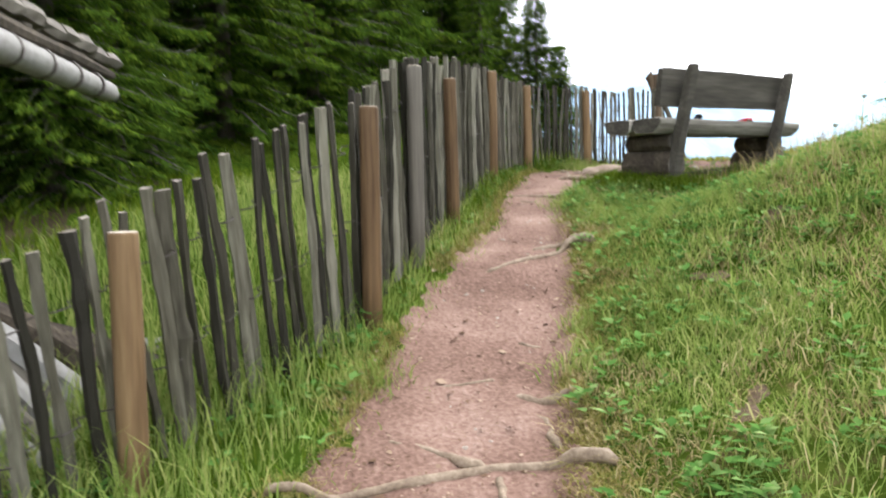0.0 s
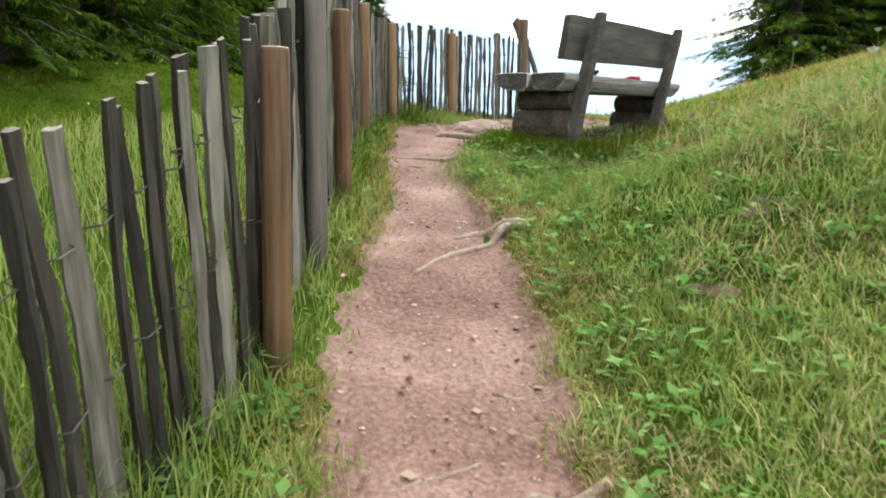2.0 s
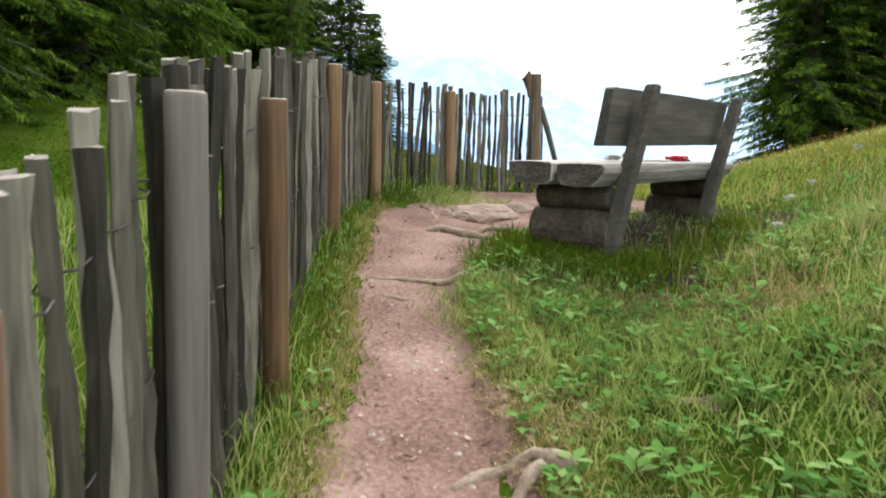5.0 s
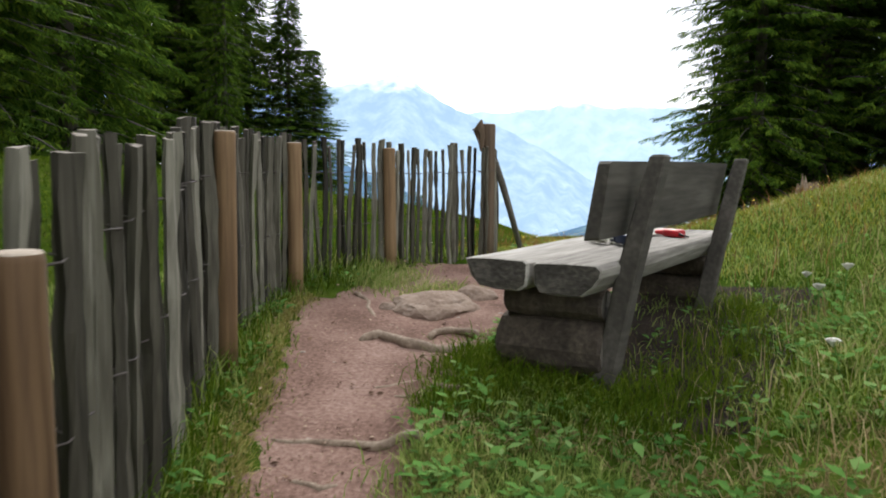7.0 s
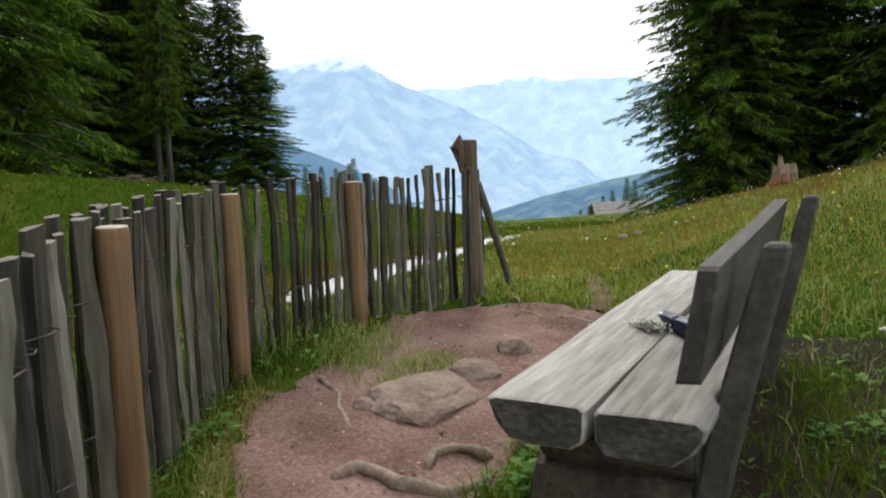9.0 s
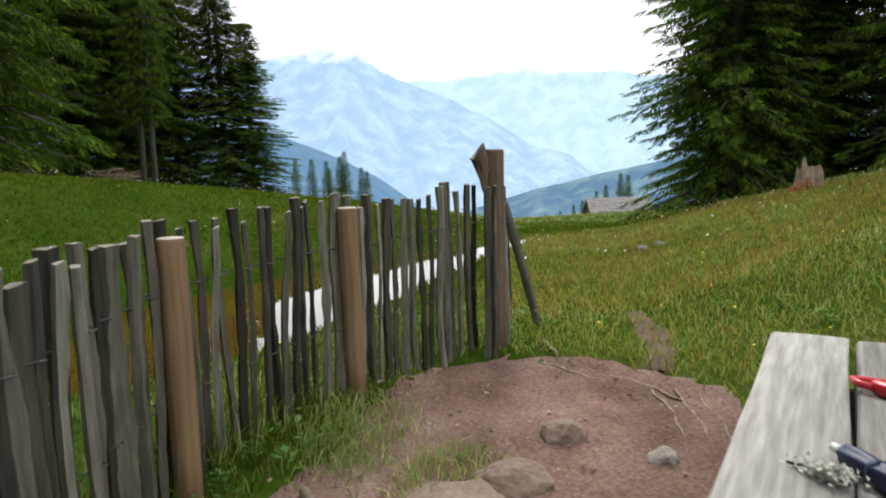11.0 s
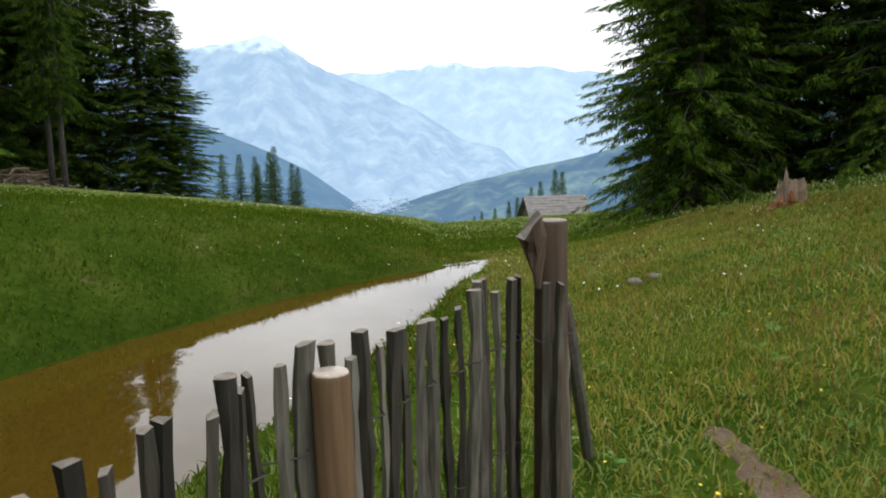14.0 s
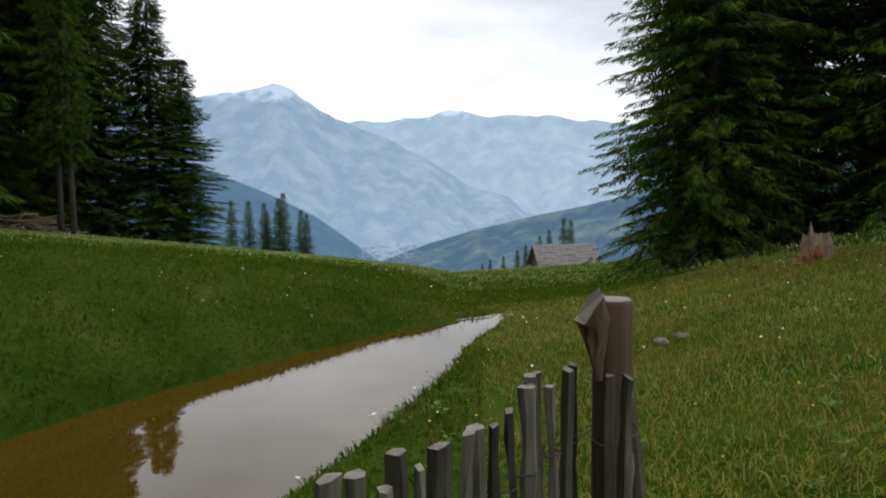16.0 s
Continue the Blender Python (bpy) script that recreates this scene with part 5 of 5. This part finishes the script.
# straw-dry clumps
M_STRAW = leafy("dry_straw", [(0.3, (0.22, 0.16, 0.08)), (0.7, (0.44, 0.36, 0.2))])
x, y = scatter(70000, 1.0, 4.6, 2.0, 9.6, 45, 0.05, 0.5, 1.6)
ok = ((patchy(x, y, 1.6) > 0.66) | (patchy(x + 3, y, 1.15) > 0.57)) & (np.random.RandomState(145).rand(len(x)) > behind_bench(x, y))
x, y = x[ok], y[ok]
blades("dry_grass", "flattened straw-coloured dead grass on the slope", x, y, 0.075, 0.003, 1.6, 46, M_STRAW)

M_RUST = leafy("rusty_seed_heads", [(0.3, (0.14, 0.07, 0.03)), (0.7, (0.32, 0.16, 0.07))])
x, y = scatter(13000, 3.6, 14, 10.6, 23, 47, 0, 0.0, 0.55)
blades("seed_grass", "rusty seeding grasses over the hillside", x, y, 0.2, 0.0032, 0.5, 48, M_RUST)
x, y = scatter(9000, 2.6, 8, 3.0, 11, 49, 0, 0.0, 0.7)
blades("seed_grass", "pale seeding grasses on the slope", x, y, 0.27, 0.0024, 0.5, 50, M_STRAW)


def weeds(name, label, x, y, leaf, seed):
    """Low rosettes of folded oval leaves."""
    g = np.random.RandomState(seed)
    vs, fs = [], []
    o = 0
    zz = height(x, y)
    for px, py, pz in zip(x, y, zz):
        n = g.randint(4, 9)
        s = leaf * g.uniform(0.6, 1.4)
        for k in range(n):
            az = 6.283 * k / n + g.uniform(-0.4, 0.4)
            up = g.uniform(0.15, 0.9)
            ca, sa = math.cos(az), math.sin(az)
            ln, w = s * g.uniform(0.7, 1.2), s * g.uniform(0.2, 0.33)
            lift = g.uniform(0.01, 0.09)
            for fr, side, dz in ((0.05, 0, 0), (0.45, 1, 0.1), (1.0, 0, -0.05), (0.45, -1, 0.1), (0.5, 0, 0.0)):
                r = ln * fr + 0.01
                vs.append((px + ca * r - sa * w * side, py + sa * r + ca * w * side, pz + lift + ln * fr * up * (1 - 0.45 * fr) + dz * w))
            fs += [(o, o + 1, o + 4), (o + 1, o + 2, o + 4), (o + 2, o + 3, o + 4), (o + 3, o, o + 4)]
            o += 5
    return tagged(new(name, big_mesh(name, np.array(vs), np.array(fs), M_LEAF)), label, "weeds", kind="stuff")


x, y = scatter(4600, 1.05, 5.0, 2.0, 10.5, 51, 0.0, 0.0, 0.75)
ok = x > np.interp(y, EDGE_Y, EDGE_R) + 0.02
weeds("slope_weeds", "broad-leaved green weeds among the slope's grass", x[ok], y[ok], 0.058, 52)
x, y = scatter(2600, -0.8, 3.2, 3.0, 12.8, 53, 0.0, 0.3)
off = fence_off(x, y)
ok = (off > -0.5) & (off < 0.3) & (x < np.interp(y, EDGE_Y, EDGE_L))
weeds("verge_weeds", "leafy weeds at the foot of the fence", x[ok], y[ok], 0.05, 54)
x, y = scatter(700, 3.5, 14, 10.5, 22, 55, 0.0, 0.0, 0.5)
weeds("meadow_weeds", "clumps of broad leaves in the hillside meadow", x, y, 0.06, 56)


def flowers(name, label, colour, x, y, size, seed, tall):
    g = np.random.RandomState(seed)
    n = len(x)
    z = height(x, y) + tall * g.uniform(0.6, 1.3, n)
    s = size * g.uniform(0.6, 1.3, n)
    a0, tx, ty = g.uniform(0, 6, n), g.uniform(-0.5, 0.5, n), g.uniform(-0.5, 0.5, n)
    v = np.empty((n, 6, 3))
    for k in range(6):
        a = a0 + k * 1.0472
        v[:, k] = np.stack([x + s * np.cos(a), y + s * np.sin(a), z + s * (tx * np.cos(a) + ty * np.sin(a))], 1)
    f = (np.arange(n) * 6)[:, None] + np.arange(6)[None, :]
    m = plain(name + "_petals", colour, 0.7)
    return tagged(new(name, big_mesh(name, v.reshape(-1, 3), f, m)), label, "flowers", kind="stuff")


x, y = scatter(1500, 3.2, 15, 10.5, 26, 61, 0, 0.2)
flowers("yellow_flowers", "tiny yellow flowers scattered over the hillside", (0.75, 0.6, 0.05), x, y, 0.0085, 62, 0.15)
x, y = scatter(1700, -9, 16, 15, 42, 63, 0, 0.2)
flowers("white_flowers", "tiny white flowers scattered over the meadow", (0.75, 0.75, 0.7), x, y, 0.014, 64, 0.18)
x, y = scatter(160, -0.6, 3.2, 4.0, 13.2, 65, 0, 0.3)
off = fence_off(x, y)
ok = (off > 0.05) & (off < 0.9)
flowers("yellow_flowers", "small yellow flowers behind the fence", (0.75, 0.6, 0.05), x[ok], y[ok], 0.009, 66, 0.2)



def umbel_plant(x, y, tall, seed):
    """A white-flowering umbel on a green stalk with a few cut leaves."""
    r = random.Random(seed)
    t = thing("umbel_flower", "white flat-headed umbel flower on a green stalk in the grass", "wildflower", "white umbels on the slope", (x, y, h1(x, y) - 0.02), seed * 40)
    top = Vector((r.uniform(-0.05, 0.05), r.uniform(-0.05, 0.05), tall))
    v, f = tube([(0, 0, 0), top * 0.5 + Vector((0.01, 0, 0)), top], [0.004, 0.0035, 0.003], 5)
    part_mesh("stalk", mesh_from("stalk", v, f, M_LEAF), t)
    vs, fs = [], []
    for k in range(46):
        a, q = r.uniform(0, 6.283), 0.032 * math.sqrt(r.random())
        c = top + Vector((q * math.cos(a), q * math.sin(a), 0.016 - 9 * q * q + r.uniform(-0.003, 0.003)))
        o = len(vs)
        e = 0.0055 * r.uniform(0.7, 1.2)
        vs += [c + Vector((e * math.cos(w), e * math.sin(w), 0)) for w in (0, 1.05, 2.1, 3.14, 4.2, 5.24)] + [top + Vector((0, 0, -0.025))]
        fs += [(o, o + 1, o + 2, o + 3, o + 4, o + 5), (o, o + 6, o + 3)]
    part_mesh("flower_head", mesh_from("flower_head", vs, fs, M_PETAL), t, label="dome of tiny white florets")
    for k in range(4):
        a, z = r.uniform(0, 6.283), tall * r.uniform(0.1, 0.6)
        d = Vector((math.cos(a), math.sin(a), 0.5))
        sd = Vector((-d.y, d.x, 0)) * 0.025
        p = Vector((0, 0, z))
        ln = 0.1
        part_mesh("leaf", mesh_from("leaf", [p, p + d * ln * 0.4 + sd, p + d * ln * 0.5, p + d * ln * 0.7 + sd * 0.8, p + d * ln, p + d * ln * 0.7 - sd * 0.8, p + d * ln * 0.5, p + d * ln * 0.4 - sd],
                                    [(0, 1, 2), (2, 3, 4), (2, 4, 5), (0, 2, 7)], M_LEAF), t)


M_PETAL = plain("white_florets", (0.6, 0.6, 0.53), 0.8, 0.1, 0.1)
for k, (x, y, tall) in enumerate([(3.94, 9.36, 0.32), (3.38, 8.57, 0.18), (4.55, 10.05, 0.26), (4.25, 9.15, 0.52), (4.45, 9.0, 0.55), (4.1, 9.35, 0.38), (5.0, 9.4, 0.5), (5.3, 9.0, 0.4), (3.6, 7.0, 0.3)]):
    umbel_plant(x, y, tall, k)


def litter():
    """Small dead leaves, bark chips and crumbs lying on the path."""
    g = np.random.RandomState(91)
    n = 6500
    y = g.uniform(3.0, 12.35, n)
    a, b = np.interp(y, EDGE_Y, EDGE_L), np.interp(y, EDGE_Y, EDGE_R)
    f = g.beta(0.7, 0.7, n)
    x = a - 0.05 + (b - a + 0.1) * f
    z = height(x, y) + 0.03
    s = np.exp(g.normal(-5.2, 0.5, n))
    az, k = g.uniform(0, 6.283, n), g.uniform(0.3, 0.9, n)
    v = np.empty((n, 4, 3))
    for q, (u, w) in enumerate(((-1, 0), (0, -1), (1, 0), (0, 1))):
        v[:, q] = np.stack([x + s * (u * np.cos(az) - w * k * np.sin(az)), y + s * (u * np.sin(az) + w * k * np.cos(az)), z + s * g.uniform(-0.3, 0.5, n)], 1)
    m = leafy("leaf_litter", [(0.2, (0.05, 0.03, 0.02)), (0.5, (0.17, 0.11, 0.075)), (0.85, (0.48, 0.38, 0.29))], 0.9, 0.05)
    tagged(new("leaf_litter", big_mesh("leaf_litter", v.reshape(-1, 3), (np.arange(n) * 4)[:, None] + np.arange(4)[None, :], m)), "crumbs, chips and dead leaves on the path", "litter", kind="stuff")


litter()


def tufts(name, label, places, seed, tall, material, count=90, spread=0.09):
    g = np.random.RandomState(seed)
    x = np.concatenate([px + g.normal(0, spread * s, int(count * s)) for px, py, s in places])
    y = np.concatenate([py + g.normal(0, spread * s, int(count * s)) for px, py, s in places])
    return blades(name, label, x, y, tall, 0.0034, 0.8, seed, material)


# Bench tufts use the darkened green, so the bench's shade is in their colour.
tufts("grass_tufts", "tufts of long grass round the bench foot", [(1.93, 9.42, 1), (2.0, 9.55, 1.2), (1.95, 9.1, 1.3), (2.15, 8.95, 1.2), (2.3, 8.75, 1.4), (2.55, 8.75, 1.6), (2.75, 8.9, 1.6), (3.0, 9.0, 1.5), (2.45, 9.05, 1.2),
                                                              (2.1, 9.2, 1.2), (3.4, 9.4, 1.6), (3.8, 9.8, 1.6), (4.05, 10.1, 1.5), (1.78, 9.0, 1.0), (2.32, 8.98, 1.3), (2.5, 8.9, 1.3), (2.22, 9.12, 1.2), (2.05, 9.35, 1.0)], 81, 0.17, M_GRASS_SHADED_DEEP, 170)
tufts("path_tufts", "short yellowish tufts growing on the trodden earth", [(1.42, 8.2, 1), (1.5, 8.45, 1.2), (1.62, 8.6, 1), (2.08, 10.92, 1.0), (2.38, 11.16, 1.2), (2.2, 11.2, 1.0), (2.0, 11.5, 1.8), (1.85, 11.5, 1.6), (2.15, 11.75, 1.6),
                                                                        (2.05, 11.6, 1.2), (1.9, 11.35, 1.3), (1.2, 5.2, 0.8), (1.28, 5.6, 0.8), (0.3, 5.1, 0.8)], 82, 0.12, M_GRASS, 170)

# ---- dark bare earth under the bench, its colour blackened further for shade ----
M_BENCH_SHADE = surface("bench_shade_earth", [(0.3, (0.012, 0.009, 0.007)), (0.5, (0.03, 0.023, 0.018)), (0.7, (0.06, 0.048, 0.036))], scale=4, fine=60, rough=0.95, bump=0.9, spec=0.05, dist=0.02)
M_TRAIL = surface("brown_trail_earth", [(0.3, (0.06, 0.042, 0.028)), (0.5, (0.12, 0.085, 0.058)), (0.7, (0.19, 0.14, 0.1))], scale=3, fine=50, rough=0.95, bump=0.8, spec=0.08, dist=0.015)
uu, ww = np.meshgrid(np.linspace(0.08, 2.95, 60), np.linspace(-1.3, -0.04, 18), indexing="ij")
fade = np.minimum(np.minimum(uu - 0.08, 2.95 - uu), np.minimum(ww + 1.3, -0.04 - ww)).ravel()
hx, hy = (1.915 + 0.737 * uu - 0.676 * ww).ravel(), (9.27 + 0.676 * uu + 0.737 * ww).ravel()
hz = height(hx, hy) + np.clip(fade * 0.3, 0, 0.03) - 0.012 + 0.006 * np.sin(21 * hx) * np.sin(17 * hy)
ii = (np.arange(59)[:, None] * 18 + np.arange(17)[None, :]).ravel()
tagged(new("bare_earth", big_mesh("bare_earth", np.stack([hx, hy, hz], 1), np.stack([ii, ii + 18, ii + 19, ii + 1], 1), M_BENCH_SHADE, True)), "dark bare earth under the bench, blackened for its shade", "soil", kind="structure")

for px, py, pr in BARE_SPOTS:
    rad, ang = np.meshgrid(np.linspace(0, 1.15, 7), np.linspace(0, 6.2832, 25)[:-1], indexing="ij")
    sx = px + pr * rad * np.cos(ang) * (1 + 0.2 * np.sin(3 * ang + px * 9))
    sy = py + 1.2 * pr * rad * np.sin(ang) * (1 + 0.2 * np.sin(2 * ang + py * 7))
    sz = height(sx, sy) + 0.004 - 0.03 * rad ** 2 + 0.009 * np.sin(31 * sx) * np.sin(27 * sy)
    q = [(r * 24 + k, r * 24 + (k + 1) % 24, (r + 1) * 24 + (k + 1) % 24, (r + 1) * 24 + k) for r in range(6) for k in range(24)]
    me = big_mesh("bare_earth", np.stack([sx, sy, sz], 2).reshape(-1, 3), np.array([w[::-1] for w in q]), M_TRAIL, True)
    tagged(new("bare_earth", me), "worn brown earth showing through the slope's grass", "soil", kind="structure")

# ---- brown needle floor of the wood, its dark tone standing in for tree shade ----
fx, fy = np.meshgrid(np.linspace(-18, -2.3, 80), np.linspace(0.5, 13.2, 70), indexing="ij")
fx = fx + 0.35 * np.sin(1.9 * fy) * np.clip((fx + 6) / 3, 0, 1)
lip = np.minimum(np.minimum(fx + 18, -2.3 - fx + 0.35 * np.sin(1.9 * fy)), np.minimum(fy - 0.5, 13.2 - fy))
fz = height(fx, fy) - 0.03 + 0.05 * np.clip(lip / 0.8, 0, 1) + 0.025 * np.sin(6.1 * fx + 2 * np.sin(3 * fy)) * np.sin(5.3 * fy)
ii = (np.arange(79)[:, None] * 70 + np.arange(69)[None, :]).ravel()
M_SHADED_DUFF = surface("shaded_needle_duff", [(0.3, (0.018, 0.013, 0.008)), (0.5, (0.04, 0.03, 0.017)), (0.62, (0.045, 0.055, 0.015)), (0.75, (0.075, 0.058, 0.035))], scale=1.1, fine=45, rough=0.95, bump=0.9, spec=0.05, dist=0.03)
tagged(new("forest_floor", big_mesh("forest_floor", np.stack([fx.ravel(), fy.ravel(), fz.ravel()], 1), np.stack([ii, ii + 70, ii + 71, ii + 1], 1), M_SHADED_DUFF, True)), "brown needle-strewn forest floor, darkened for the spruces' shade", "forest floor", kind="structure")

# ---- trail past the fence's end ----
tv = []
for i in range(40):
    f = 0.6 * i / 39
    cx0, cy0 = 3.75 + 1.3 * f + 0.06 * math.sin(7 * f), 11.75 + 2.3 * f
    w = 0.13 * math.sin(math.pi * min(1, 0.12 + f * 1.43)) + 0.025 * math.sin(27 * f) + 0.02 * math.sin(61 * f)
    for j in range(9):
        o = (j / 8 - 0.5) * 2 * w
        tv.append((cx0 + 0.87 * o, cy0 - 0.49 * o, -0.02 if j in (0, 8) else 0.008 + 0.006 * math.sin(13 * f + 2 * j)))
tv = np.array(tv)
tv[:, 2] += height(tv[:, 0], tv[:, 1])
ii = (np.arange(39)[:, None] * 9 + np.arange(8)[None, :]).ravel()
tagged(new("dirt_trail", big_mesh("dirt_trail", tv, np.stack([ii, ii + 1, ii + 10, ii + 9], 1), M_TRAIL, True)), "narrow bare earth trail in the hillside grass", "footpath", kind="structure")

# ---- the far town in the valley ----
# Wall colour is tinted blue to stand in for the valley haze.
M_HAZED_HOUSE = plain("hazed_house_walls", (0.3, 0.38, 0.5), 0.8)
g = np.random.RandomState(71)
vs, fs = [], []
for k in range(90):
    az, dist = radians(24.1 + g.uniform(-6.5, -2.0)), g.uniform(1250, 1600)
    px, py, pz = 1.67 + math.sin(az) * dist, 10.63 + math.cos(az) * dist, 3.07 - dist * math.tan(radians(g.uniform(4.4, 5.4)))
    w, h, t = g.uniform(1.6, 3.2), g.uniform(1.2, 2.2), g.uniform(0, 3)
    o = len(vs)
    for sx, sy in ((-1, -1), (1, -1), (1, 1), (-1, 1)):
        for dz in (0, h):
            vs.append((px + w * (sx * math.cos(t) - sy * math.sin(t)), py + w * (sx * math.sin(t) + sy * math.cos(t)), pz + dz))
    fs += [(o, o + 2, o + 3, o + 1), (o + 2, o + 4, o + 5, o + 3), (o + 4, o + 6, o + 7, o + 5), (o + 6, o, o + 1, o + 7), (o + 1, o + 3, o + 5, o + 7)]
tagged(new("far_town", big_mesh("far_town", np.array(vs), np.array(fs), M_HAZED_HOUSE)), "tiny pale houses of a town in the valley", "town", kind="stuff")
